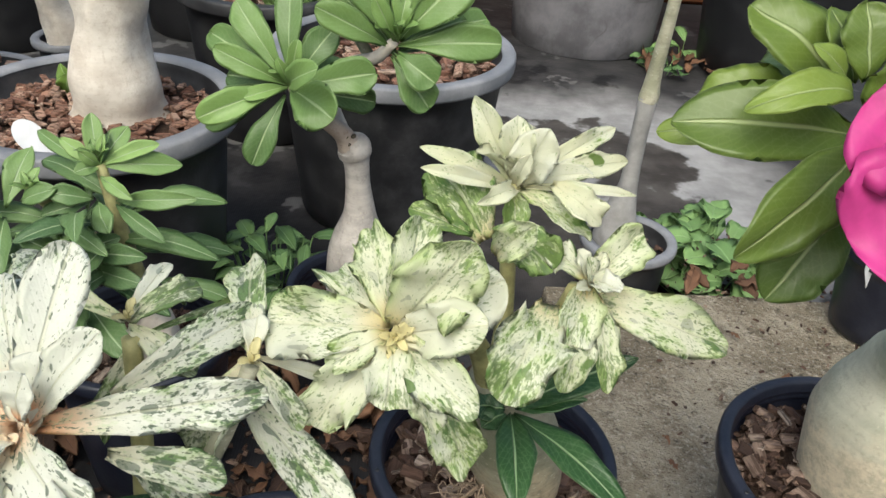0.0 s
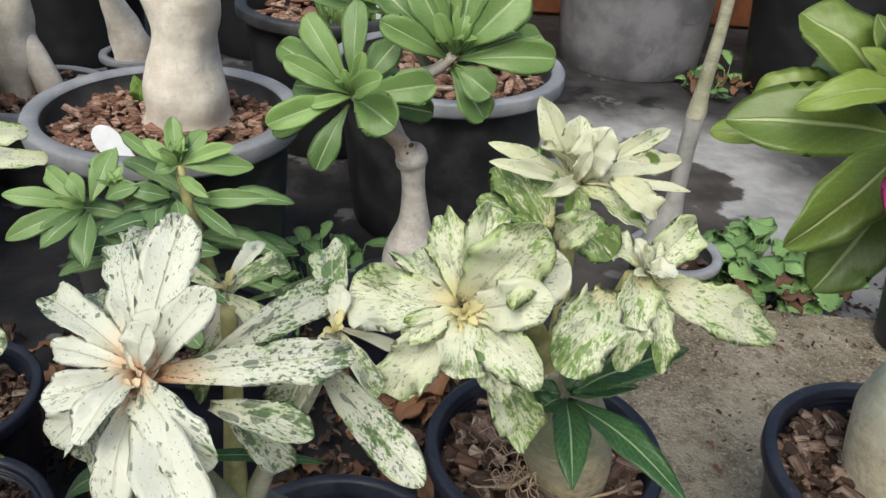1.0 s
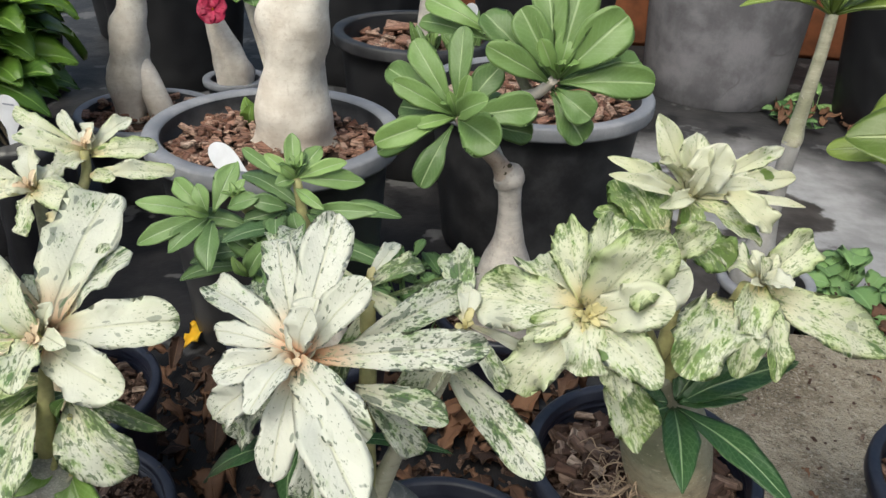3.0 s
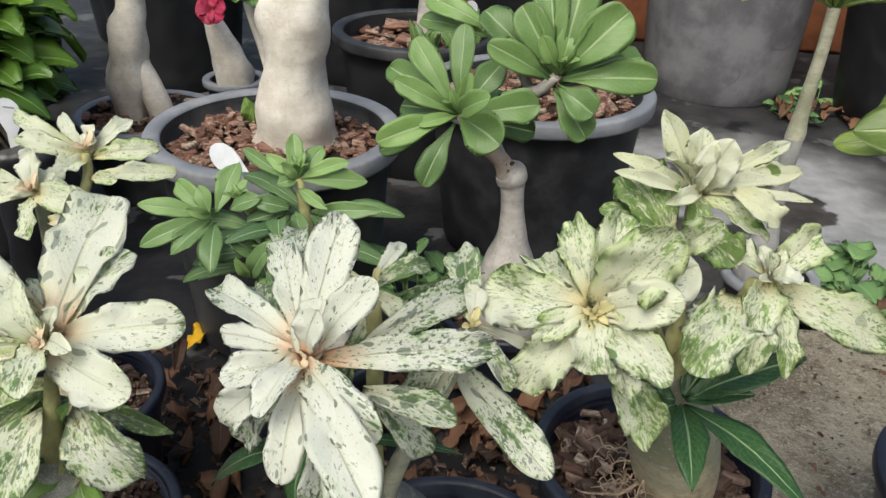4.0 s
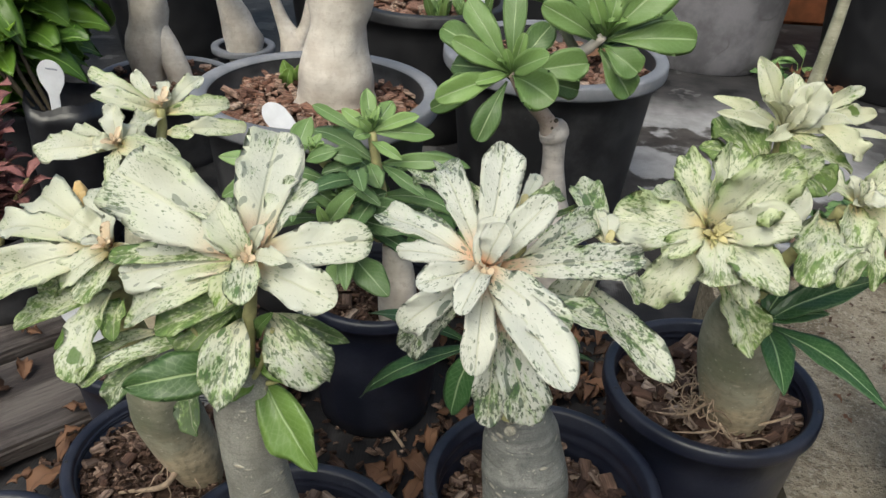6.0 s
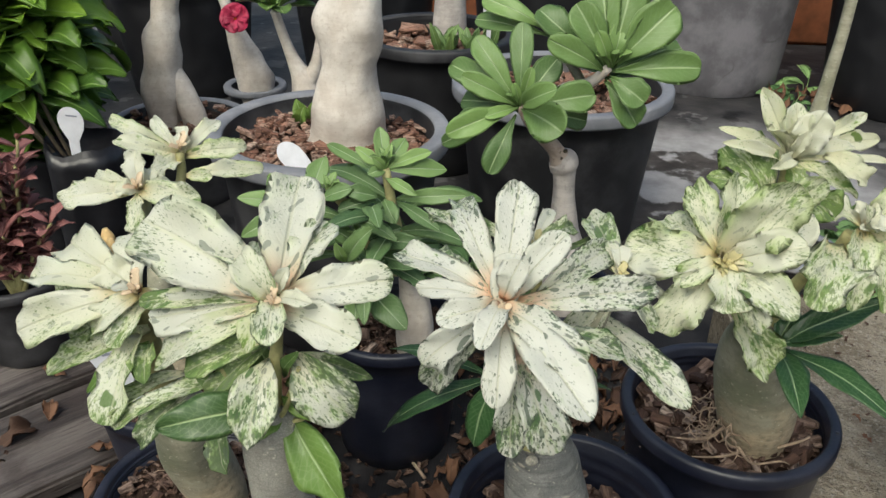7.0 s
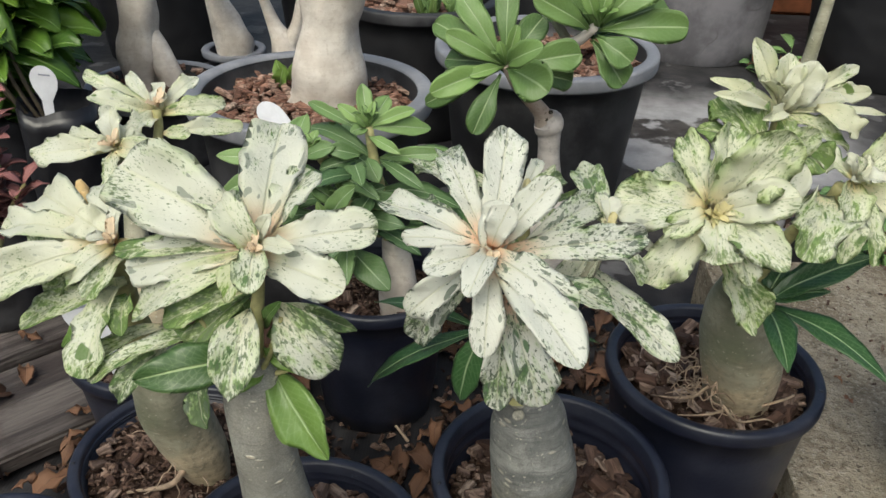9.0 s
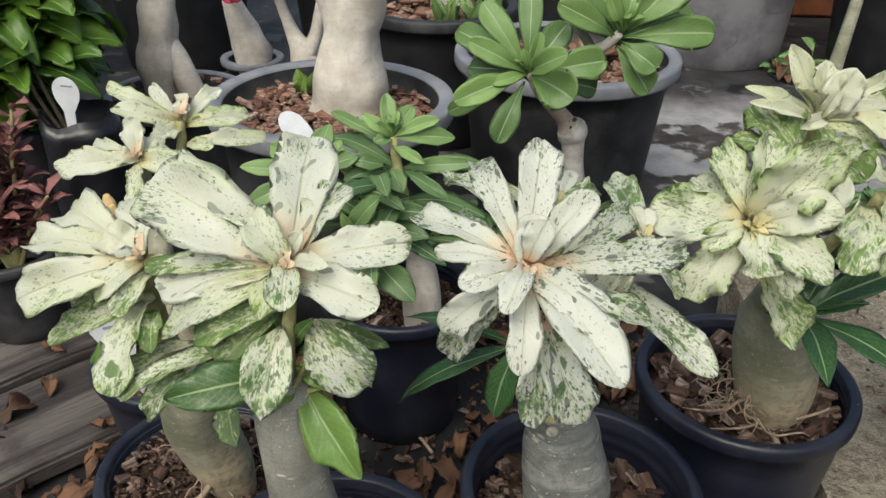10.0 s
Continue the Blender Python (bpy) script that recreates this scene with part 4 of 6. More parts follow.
LEAVES_FAR_LOW = ((-0.518, 0.583, 0.345), [
    (0, 0, 0, -82, -8, -12, 33, 0.1, -6, 0.12), (0, 0, 0, -54, 17, 3, 18, 0.16, 0, 0.26),
    (0, 0, 0, -8, 17, 35, 27, 0.1, 0, 0.02), (0, 0, 0, 69, -23, 0, 33, 0.1, 6, 0.28),
    (0, 0, 0, 32, 2, 7, 18, 0.1, 0, 0.3), (0, 0, 0, 4, -33, -33, 23, 0.1, 0, 0.4),
    (0, 0, 0, -21, -13, 4, 20, 0.12, 0, 0.1), (0, 0, 0, 12, 17, 17, 20, 0.1, 0, 0.08),
    (22, -23, -16, 84, -33, -10, 24, 0.12, 0, 0.12),
])
LEAVES_FAR_HIGH = ((-0.497, 0.645, 0.362), [
    (-6, 0, -12, -78, 10, 28, 20, 0.12, 0, 0.28), (-4, -5, -13, -64, -15, 14, 24, 0.12, 0, 0.3),
    (-5, 5, -11, -38, 25, 25, 18, 0.12, 0, 0.16), (3, 5, -12, 31, 35, 22, 21, 0.1, 0, 0.14),
    (6, 0, -15, 62, 25, -3, 27, 0.12, 0, 0.28), (7, -10, -23, 80, 15, -24, 23, 0.1, 0, 0.24),
    (7, -15, -21, 39, -25, -16, 17, 0.1, 0, 0.3), (-2, -5, -16, -19, -35, -14, 27, 0.12, 0, 0.2),
    (0, 0, -12, 4, 10, 24, 21, 0.1, 0, -0.05),
])
LEAVES_PALE_LEFT = ((-0.146, 0.765, 0.383), [
    (0, 0, 0, -55, 35, 69, 30, 0.08, 0, 0.72), (0, 0, 0, -82, 35, 37, 32, 0.08, 0, 0.5),
    (0, 0, 0, -67, -15, 39, 25, 0.1, 0, 0.8), (0, 0, 0, -2, 35, 88, 27, 0.08, 0, 0.5),
    (0, 0, 0, 39, 25, 51, 30, 0.08, 0, 0.32), (0, 0, 0, -80, -45, -19, 28, 0.1, 0, 1),
    (0, 0, 0, -39, -30, -2, 15, 0.1, 0, 1.1), (0, 0, 0, -72, 5, -26, 30, 0.1, 0, 0.35),
    (0, 0, 0, -68, 35, -6, 29, 0.1, 0, 0.28),
])
LEAVES_PALE_LEFT_LOW = ((-0.146, 0.765, 0.383), [
    (-11, -15, -15, -32, -43, -64, 29, 0.1, 0, 0.34), (4, -15, 10, 36, -68, 44, 28, 0.12, 0, 0.75),
    (4, -15, 1, 82, -5, 20, 35, 0.1, 0, 0.62), (4, -15, 1, 47, -51, -9, 45, 0.12, 0, 0.55),
    (5, -5, -3, 78, 35, -25, 27, 0.1, 0, 0.25), (0, 0, 0, 10, -10, 50, 15, 0.1, 0, 0.9),
    (0, 0, 0, -90, 15, -54, 23, 0.1, 0, 0.4), (0, 0, 0, -9, -15, 33, 11, 0.1, 0, 0.95),
])
LEAVES_PALE_RIGHT = ((-0.048, 0.79, 0.418), [
    (-6, 0, 14, -43, 10, 74, 37, 0.08, 0, 0.62), (-3, 0, 17, -21, 30, 109, 37, 0.08, 0, 0.66),
    (2, 0, 19, 20, 30, 111, 48, 0.08, 0, 0.64), (6, 0, 19, 65, 10, 75, 50, 0.07, 0, 0.68),
    (3, 0, 6, 101, 10, 8, 38, 0.08, 0, 0.66), (9, 0, 11, 68, 40, 21, 30, 0.08, 0, 0.5),
    (1, -5, -7, 40, -25, -23, 34, 0.12, 0, 0.5), (-10, 0, -19, 35, -17, -52, 36, 0.1, 0, 0.42),
    (-13, -5, 4, -73, -30, 45, 29, 0.1, 0, 0.7),
])
LEAVES_PALE_RIGHT_LOW = ((-0.048, 0.79, 0.418), [
    (-12, 10, 7, -48, 50, 38, 42, 0.08, 0, 0.28), (-32, 20, 23, -82, 40, 58, 36, 0.1, 0, 0.36),
    (-67, 40, 30, -156, 70, 40, 25, 0.08, 0, 0.5), (-68, 40, 36, -148, 60, 68, 29, 0.1, 0, 0.9),
    (-4, -10, 20, -20, -20, 53, 18, 0.1, 0, 0.95), (3, -5, 19, 10, 10, 59, 24, 0.1, 0, 0.85),
    (10, 10, 7, 90, 70, 14, 31, 0.08, 0, 0.75),
])
LEAVES_GREEN_TOP = ((-0.279, 0.622, 0.362), [
    (0, 0, 0, -8, 18, 38, 18, 0.08, 0, 0.72), (0, 0, 0, 17, 28, 23, 19, 0.08, 0, 0.74),
    (0, 0, 0, 44, 18, 14, 15, 0.08, 0, 0.98), (0, 0, 0, 60, 22, -7, 21, 0.08, 0, 0.72),
    (11, -7, -29, 83, -22, -14, 18, 0.1, 0, 0.5), (12, -12, -29, 60, -42, -45, 15, 0.1, 0, 0.3),
    (0, 0, 0, -30, 3, 21, 14, 0.08, 0, 0.98), (-11, 8, -17, -69, 48, 5, 14, 0.08, 0, 0.5),
    (1, -12, -18, 35, -32, -12, 13, 0.1, 0, 0.8),
])
LEAVES_GREEN_TOP_INNER = ((-0.279, 0.622, 0.362), [
    (0, 0, 0, 6, 3, 27, 9, 0.1, 0, 0.95), (0, 0, 0, -11, -12, 18, 11, 0.1, 0, 0.95),
    (0, 0, 0, -15, -17, 1, 15, 0.1, 0, 0.55), (0, -17, -25, 16, -42, -39, 20, 0.1, 0, 0.4),
    (-5, -12, -25, -37, -22, -16, 19, 0.1, 0, 0.35), (-8, -12, -28, -46, -22, -38, 17, 0.1, 0, 0.25),
    (-4, -2, -36, -16, -22, -59, 17, 0.1, 0, 0.22),
])
LEAVES_GREEN_SIDE = ((-0.335, 0.61, 0.335), [
    (-26, -5, -11, -87, -25, 5, 19, 0.12, 0, 0.75), (-29, 0, -11, -68, 20, 10, 22, 0.1, 0, 0.7),
    (-23, 0, -11, -12, 40, 26, 24, 0.08, 0, 0.6), (-29, 0, -12, -41, 10, 13, 19, 0.1, 0, 0.62),
    (-27, -10, -11, -80, -45, -27, 21, 0.12, 0, 0.5), (-24, -10, -12, -49, -50, -30, 24, 0.1, 0, 0.42),
    (-20, -10, -14, -10, -55, -43, 25, 0.1, 0, 0.36), (-18, -10, -5, 27, -10, 15, 20, 0.1, 0, 0.45),
    (-21, -15, -6, -36, -35, 11, 13, 0.12, 0, 0.98),
])
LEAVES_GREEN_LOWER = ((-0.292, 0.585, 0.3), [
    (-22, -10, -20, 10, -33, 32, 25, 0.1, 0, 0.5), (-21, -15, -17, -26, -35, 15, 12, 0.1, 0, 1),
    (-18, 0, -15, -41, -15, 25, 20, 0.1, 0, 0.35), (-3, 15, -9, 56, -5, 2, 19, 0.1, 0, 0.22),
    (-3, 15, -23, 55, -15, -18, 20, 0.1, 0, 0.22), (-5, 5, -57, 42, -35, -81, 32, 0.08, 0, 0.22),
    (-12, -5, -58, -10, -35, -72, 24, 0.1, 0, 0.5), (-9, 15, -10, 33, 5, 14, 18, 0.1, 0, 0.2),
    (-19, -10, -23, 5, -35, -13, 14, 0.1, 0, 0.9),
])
LEAVES_ROSE_SIDE = ((0.195, 0.375, 0.532), [
    (-13, -5, 2, -98, 0, 2, 40, 0.07, 0, 0.42), (-36, 25, -8, -93, 35, -19, 21, 0.07, 0, 1),
    (-35, 15, 14, -85, 15, 7, 26, 0.16, 0, 0.8), (-20, -5, 20, -76, -25, 19, 18, 0.22, 0, 0.95),
    (-12, -10, -2, -70, -45, -44, 34, 0.08, -10, 0.45), (-3, 0, -32, -37, -20, -82, 36, 0.08, 0, 0.32),
    (-19, 5, 20, -66, 25, 51, 36, 0.08, 0, 0.55), (-14, 15, 18, -35, 65, 17, 27, 0.1, 0, 0.3),
    (-17, 5, 24, -36, 10, 56, 26, 0.1, 0, 0.55),
])
LEAVES_ROSE_TOP = ((0.195, 0.375, 0.532), [
    (-25, -5, 26, -48, -10, 45, 11, 0.12, 0, 0.85), (-18, -5, 28, -23, 5, 61, 27, 0.1, 0, 0.5),
    (-14, -5, 17, -2, -15, 46, 30, 0.1, 0, 0.5), (-7, -5, -2, 12, -35, -19, 31, 0.1, 0, 0.4),
    (-6, 5, 5, 23, -15, 10, 35, 0.1, 0, 0.45),
])
# centre, axis, rows of tip offset and width (mm), bend, roll, tint
LEAVES_MID_LOW = ((-0.16, 0.245, 0.402), (0.0, -0.3, 0.95), [
    (-70, 29, -72, 17, 0.06, 0, 0.12), (-10, 1, -53, 20, 0.08, 0, 0.22),
    (-67, 45, -17, 11, 0.06, 0, 0.3), (72, 33, -30, 8, 0.06, 0, 0.2),
])
LEAVES_RIGHT_DARK = ((0.043, 0.38, 0.343), (0.0, -0.3, 0.95), [
    (71, 7, 39, 21, 0.06, 0, 0.12), (44, -2, 13, 12, 0.06, 0, 0.25),
    (0, -69, -10, 18, 0.1, 0, 0.25), (65, -73, -11, 17, 0.08, 0, 0.25),
    (-23, 3, -2, 17, 0.1, 0, 0.1), (-17, -12, -4, 14, 0.1, 0, 0.2),
    (19, 23, 19, 16, 0.08, 0, 0.12),
])

# ---- ground ----
def ground_sheet():
    rows = []
    xs = [-60, -12, -4] + [-2.4 + 0.08 * i for i in range(56)] + [4, 12, 60]
    ys = [-60, -12, -3] + [-0.8 + 0.08 * i for i in range(50)] + [5, 12, 60]
    for y in ys:
        rows.append([(x, y, 0.006 * noise.noise(Vector((x * 2.3, y * 2.3, 0))) + 0.003 * noise.noise(Vector((x * 9, y * 9, 4)))) for x in xs])
    me = grid_mesh("ground", rows, False)
    return tagged(part("ground", me, SHEET, None), "black ground fabric with grey silt and damp patches", "ground", kind="structure")


ground_sheet()


def slab():
    bm = bmesh.new()
    x0, x1, y0, y1, h = 0.150, 2.6, -2.0, 0.885, 0.084
    nx, ny = 60, 70
    top = []
    for j in range(ny + 1):
        row = []
        for i in range(nx + 1):
            x, y = x0 + (x1 - x0) * (i / nx) ** 2, y1 + (y0 - y1) * (j / ny) ** 2
            e = 0.012 * noise.noise(Vector((x * 9, y * 9, 3)))
            row.append(bm.verts.new((x + (e if i == 0 else 0), y + (e if j == 0 else 0), h + 0.004 * noise.noise(Vector((x * 7, y * 7, 1))) - (0.006 if i == 0 or j == 0 else 0))))
        top.append(row)
    for j in range(ny):
        for i in range(nx):
            bm.faces.new((top[j][i], top[j + 1][i], top[j + 1][i + 1], top[j][i + 1]))
    for line in ([r[0] for r in top], top[0]):
        low = [bm.verts.new((v.co.x, v.co.y, -0.02)) for v in line]
        for k in range(len(line) - 1):
            f = (line[k], line[k + 1], low[k + 1], low[k])
            bm.faces.new(f if line is not top[0] else f[::-1])
    bmesh.ops.recalc_face_normals(bm, faces=bm.faces)
    ob = part("pavement", bm, CONCRETE, None)
    return tagged(ob, "old stained concrete slab with a worn edge", "pavement", kind="structure")


slab()


def boards():
    th = thing("boardwalk", (-0.8, 0.45, 0), "weathered grey wooden boards lying on the ground fabric", "boardwalk")
    for k, (across, w, end) in enumerate(((0.868, 0.155, 0.10), (1.022, 0.145, 0.06))):
        bm = bmesh.new()
        bmesh.ops.create_cube(bm, size=1.0, matrix=Matrix.Diagonal((1.2, w, 0.024, 1)))
        bmesh.ops.subdivide_edges(bm, edges=[e for e in bm.edges if abs(e.verts[0].co.x - e.verts[1].co.x) > 0.1], cuts=40)
        for v in bm.verts:
            v.co.y += 0.004 * noise.noise(Vector((v.co.x * 9, k * 5 + (2 if v.co.y > 0 else 0), 2)))
            v.co.z += 0.003 * noise.noise(Vector((v.co.x * 6, k, 7)))
        bmesh.ops.bevel(bm, geom=[e for e in bm.edges if len(e.link_faces) == 2 and e.calc_face_angle() > 0.7], offset=0.004, segments=2, affect="EDGES")
        c = Vector((0.7, 0.714, 0)) * (end - 0.6) + Vector((-0.714, 0.7, 0)) * across
        ob = part("board", bm, BOARD, th, (c.x, c.y, 0.016))
        ob.rotation_euler = (0, 0, radians(46 + 1.5 * k))


boards()

# ---- the variegated plants in front ----


def front_pot(centre, r, z, label, chips=200, size=0.0145, keep=0.03, hole=(0, 0), floor=0.0, rings=3, deep=0.026, group="front row of potted plants", name="potted_desert_rose"):
    th = thing(name, (centre[0], centre[1], floor), label, "potted plant", group)
    p = pot(th, centre, r, z - floor, POT_BLUE, rings=rings, deep=deep, floor=floor, label="blue-black plastic nursery pot")
    for k in range(5):
        a = 0.9 + k * 1.256
        part("rim_hole", lathe("rim_hole", [(0.0017, -0.0004), (0.0017, 0.0005), (0.0002, 0.0005)], 10), BAG, p, (centre[0] + (r - 0.0045) * math.cos(a), centre[1] + (r - 0.0045) * math.sin(a), z))
    mix = filling(th, centre, r - 0.013, z - deep, chips, size, CHIP, keep, hole=hole, label="coarse brown bark potting mix")
    crumbs(mix, centre, r - 0.014, z - deep + 0.001, 800, 0.0050, CRUMB)
    return th


mid = front_pot((-0.099, 0.345), 0.093, 0.199, "speckled cream desert rose with a swollen grey stem", chips=230, keep=0.026, hole=(-0.012, -0.05), deep=0.040)
limb("caudex", [(-0.114, 0.297, 0.14, 0.023), (-0.115, 0.297, 0.185, 0.0255), (-0.117, 0.295, 0.225, 0.0285), (-0.120, 0.293, 0.26, 0.0305), (-0.123, 0.291, 0.285, 0.0275), (-0.126, 0.288, 0.305, 0.0235), (-0.129, 0.284, 0.320, 0.0175), (-0.132, 0.278, 0.332, 0.0105)], CAUDEX_GREY, mid, label="swollen grey ringed stem", seg=28)
limb("branch", [(-0.132, 0.278, 0.325, 0.0085), (-0.14, 0.262, 0.36, 0.0070), (-0.152, 0.248, 0.405, 0.0055), (-0.156, 0.242, 0.426, 0.0044), (-0.158, 0.238, 0.445, 0.0030)], STEM_GREY, mid, 5, 12)
part("scar", lathe("scar", [(0.0038, -0.001), (0.0036, 0.0006), (0.0028, 0.0011), (0.0022, 0.0003), (0.0014, 0.0002), (0.0008, 0.0007), (0.0002, 0.0008)], 18, 0.08), CAUDEX_GREY, mid, (-0.134, 0.2655, 0.322), "round grey leaf scar").rotation_euler = (radians(62), 0, radians(-12))
limb("branch", [(-0.135, 0.270, 0.33, 0.0075), (-0.137, 0.282, 0.375, 0.0055), (-0.138, 0.292, 0.41, 0.0048), (-0.140, 0.302, 0.448, 0.0042)], STEM, mid, 5, 12)
limb("branch", [(-0.133, 0.274, 0.33, 0.007), (-0.118, 0.282, 0.37, 0.0050), (-0.102, 0.294, 0.40, 0.0045), (-0.089, 0.303, 0.434, 0.0038)], STEM_GREY, mid, 5, 12)
spray(mid, LEAVES_MID_UPPER, VARIEGATED, "blade", warm=1.0, cream=0.0, wide=0.9, cup=0.15)
spray(mid, LEAVES_MID_LOWER, VARIEGATED, "blade", warm=0.7, cream=0.0, wave=0.09, wide=0.98, cup=0.15)
spray(mid, LEAVES_MID_SIDE, VARIEGATED, cream=0.1, wave=0.06, wide=0.98)
spray(mid, LEAVES_MID_BACK, VARIEGATED, cream=0.35)
spray(mid, LEAVES_MID_OUTER, VARIEGATED, warm=0.1, cream=0.3, wave=0.07)
leaf(mid, (-0.159, 0.238, 0.450), (-0.153, 0.256, 0.477), 0.0205, (0, -0.6, 0.8), VARIEGATED, (0.06, 0.8, 0.2), "young_leaf", bend=0.04, shape="spoon", wave=0.06, cup=0.14)
leaf(mid, (-0.157, 0.234, 0.451), (-0.144, 0.219, 0.452), 0.010, (0, -0.6, 0.8), VARIEGATED, (0.35, 0.5, 0.4), "young_leaf", bend=0.2, shape="spoon", wave=0.05, cup=0.25)
heart_leaves(mid, (-0.159, 0.232, 0.453), (0.0, -0.72, 0.7), 8, 0.0105, VARIEGATED, warm=1.0)
heart_leaves(mid, (-0.140, 0.304, 0.455), (0.0, -0.4, 0.9), 4, 0.012, VARIEGATED, cream=0.7)
heart_leaves(mid, (-0.088, 0.304, 0.434), (0.0, -0.4, 0.9), 4, 0.013, VARIEGATED, cream=0.7)
rosette(mid, LEAVES_MID_LOW, GLOSSY, "lance", wave=0.03, cup=0.08, label="plain dark green leaf")

right = front_pot((0.049, 0.463), 0.094, 0.222, "speckled yellow-cream desert rose with a thick tan caudex", chips=230, keep=0.03, hole=(0.015, -0.025), deep=0.021)
limb("caudex", [(0.069, 0.447, 0.165, 0.024), (0.068, 0.445, 0.20, 0.0275), (0.065, 0.441, 0.225, 0.0305), (0.059, 0.435, 0.255, 0.0325), (0.051, 0.428, 0.285, 0.0315), (0.043, 0.419, 0.312, 0.026), (0.036, 0.408, 0.335, 0.018), (0.030, 0.398, 0.355, 0.012)], CAUDEX_TAN, right, label="thick tan caudex with dry roots", seg=28)
limb("branch", [(0.032, 0.400, 0.345, 0.0095), (0.022, 0.388, 0.38, 0.0068), (0.010, 0.365, 0.408, 0.0055), (-0.015, 0.337, 0.428, 0.0042)], STEM, right, 5, 12)
limb("branch", [(0.036, 0.402, 0.345, 0.0080), (0.036, 0.406, 0.40, 0.0048), (0.034, 0.411, 0.44, 0.0048), (0.033, 0.412, 0.478, 0.0042)], STEM, right, 5, 12)
limb("branch", [(0.038, 0.400, 0.348, 0.0075), (0.050, 0.385, 0.395, 0.0048), (0.060, 0.368, 0.425, 0.0048), (0.064, 0.359, 0.447, 0.005)], STEM, right, 5, 12)
spray(right, LEAVES_RIGHT_LEFT, VARIEGATED, face=(0, -0.72, 0.7), warm=0.6, cream=0.56, wave=0.19, wide=0.96)
spray(right, LEAVES_RIGHT_RIGHT, VARIEGATED, face=(0, -0.72, 0.7), warm=0.4, cream=0.6, wave=0.17, wide=0.96)
spray(right, LEAVES_RIGHT_TOP, VARIEGATED, "point", face=(0, -0.8, 0.6), cream=0.95, wave=0.13, cup=0.26, wide=0.70, tone=0.55)
spray(right, LEAVES_RIGHT_TOP_UNDER, VARIEGATED, "point", face=(0, -0.6, 0.8), cream=0.8, wave=0.11, cup=0.26, wide=0.8)
spray(right, LEAVES_RIGHT_SIDE, VARIEGATED, face=(0.1, -0.65, 0.75), warm=0.7, cream=0.56, wave=0.13)
spray(right, LEAVES_RIGHT_LONG, VARIEGATED, face=(0.1, -0.65, 0.75), warm=0.4, cream=0.5, wave=0.09)
heart_leaves(right, (-0.025, 0.320, 0.441), (0.0, -0.75, 0.66), 9, 0.016, VARIEGATED, "point", cream=0.9)
heart_leaves(right, (0.031, 0.412, 0.476), (0.0, -0.1, 1.0), 7, 0.038, VARIEGATED, cream=0.9)
heart_leaves(right, (0.068, 0.356, 0.450), (0.2, -0.55, 0.8), 8, 0.024, VARIEGATED, warm=0.5, cream=0.8)
rosette(right, LEAVES_RIGHT_DARK, GLOSSY, "lance", wave=0.03, cup=0.08, wide=1.3, label="plain dark green leaf")
tangle(right, (0.062, 0.44), (0.049, 0.463, 0.074), 0.031, 0.212, 26, 0.0006, (2.6, 4.0))
for pts in ([(0.036, 0.425, 0.226), (0.022, 0.415, 0.222), (0.012, 0.42, 0.215), (-0.004, 0.412, 0.222), (-0.010, 0.424, 0.213)], [(0.08, 0.415, 0.216), (0.095, 0.413, 0.226), (0.107, 0.424, 0.222), (0.112, 0.437, 0.212)], [(0.05, 0.41, 0.214), (0.032, 0.398, 0.218), (0.018, 0.402, 0.212), (0.006, 0.396, 0.217)], [(0.045, 0.408, 0.22), (0.055, 0.396, 0.214), (0.075, 0.394, 0.220), (0.086, 0.400, 0.212)]):
    root(right, pts, 0.0014)

left = front_pot((-0.276, 0.252), 0.092, 0.198, "pale speckled desert rose with a straight grey trunk", chips=180, keep=0.034, hole=(0.002, -0.008), deep=0.018)
limb("trunk", [(-0.272, 0.246, 0.13, 0.046), (-0.273, 0.244, 0.175, 0.040), (-0.276, 0.238, 0.215, 0.0305), (-0.279, 0.232, 0.25, 0.0235), (-0.282, 0.228, 0.29, 0.0195), (-0.285, 0.225, 0.325, 0.0182), (-0.286, 0.224, 0.36, 0.0172), (-0.286, 0.224, 0.380, 0.0150), (-0.286, 0.224, 0.390, 0.010)], TRUNK_GREY, left, label="straight grey trunk with fine wrinkles", seg=28, lump=0.04)
limb("branch", [(-0.286, 0.224, 0.37, 0.0075), (-0.283, 0.225, 0.40, 0.0048), (-0.280, 0.228, 0.424, 0.0036), (-0.277, 0.227, 0.440, 0.0024)], STEM, left, 5, 12)
limb("branch", [(-0.288, 0.224, 0.355, 0.008), (-0.297, 0.222, 0.385, 0.005), (-0.300, 0.225, 0.40, 0.004)], STEM, left, 5, 10)
spray(left, LEAVES_LEFT_UPPER, VARIEGATED, "blade", warm=0.65, cream=0.28, wide=1.0, cup=0.15)
spray(left, LEAVES_LEFT_MIDDLE, VARIEGATED, warm=0.2, cream=0.5, wave=0.08, wide=0.88)
spray(left, LEAVES_LEFT_HANGING, VARIEGATED, "egg", face=(0, -0.8, 0.6), cream=0.25, wave=0.06)
spray(left, LEAVES_LEFT_GREEN, GREEN, "egg", face=(0, -0.8, 0.6), wave=0.05, cup=0.10, label="plain green leaf")
leaf(left, (-0.279, 0.230, 0.446), (-0.291, 0.210, 0.434), 0.0165, (-0.2, -0.75, 0.6), VARIEGATED, (0.42, 0.3, 1.0), "young_leaf", bend=0.25, shape="egg", wave=0.08, cup=0.2)
leaf(left, (-0.279, 0.234, 0.448), (-0.300, 0.246, 0.474), 0.018, (0.2, -0.8, 0.5), VARIEGATED, (0.25, 0.8, 0.7), "young_leaf", bend=0.3, shape="spoon", wave=0.09, cup=0.25)
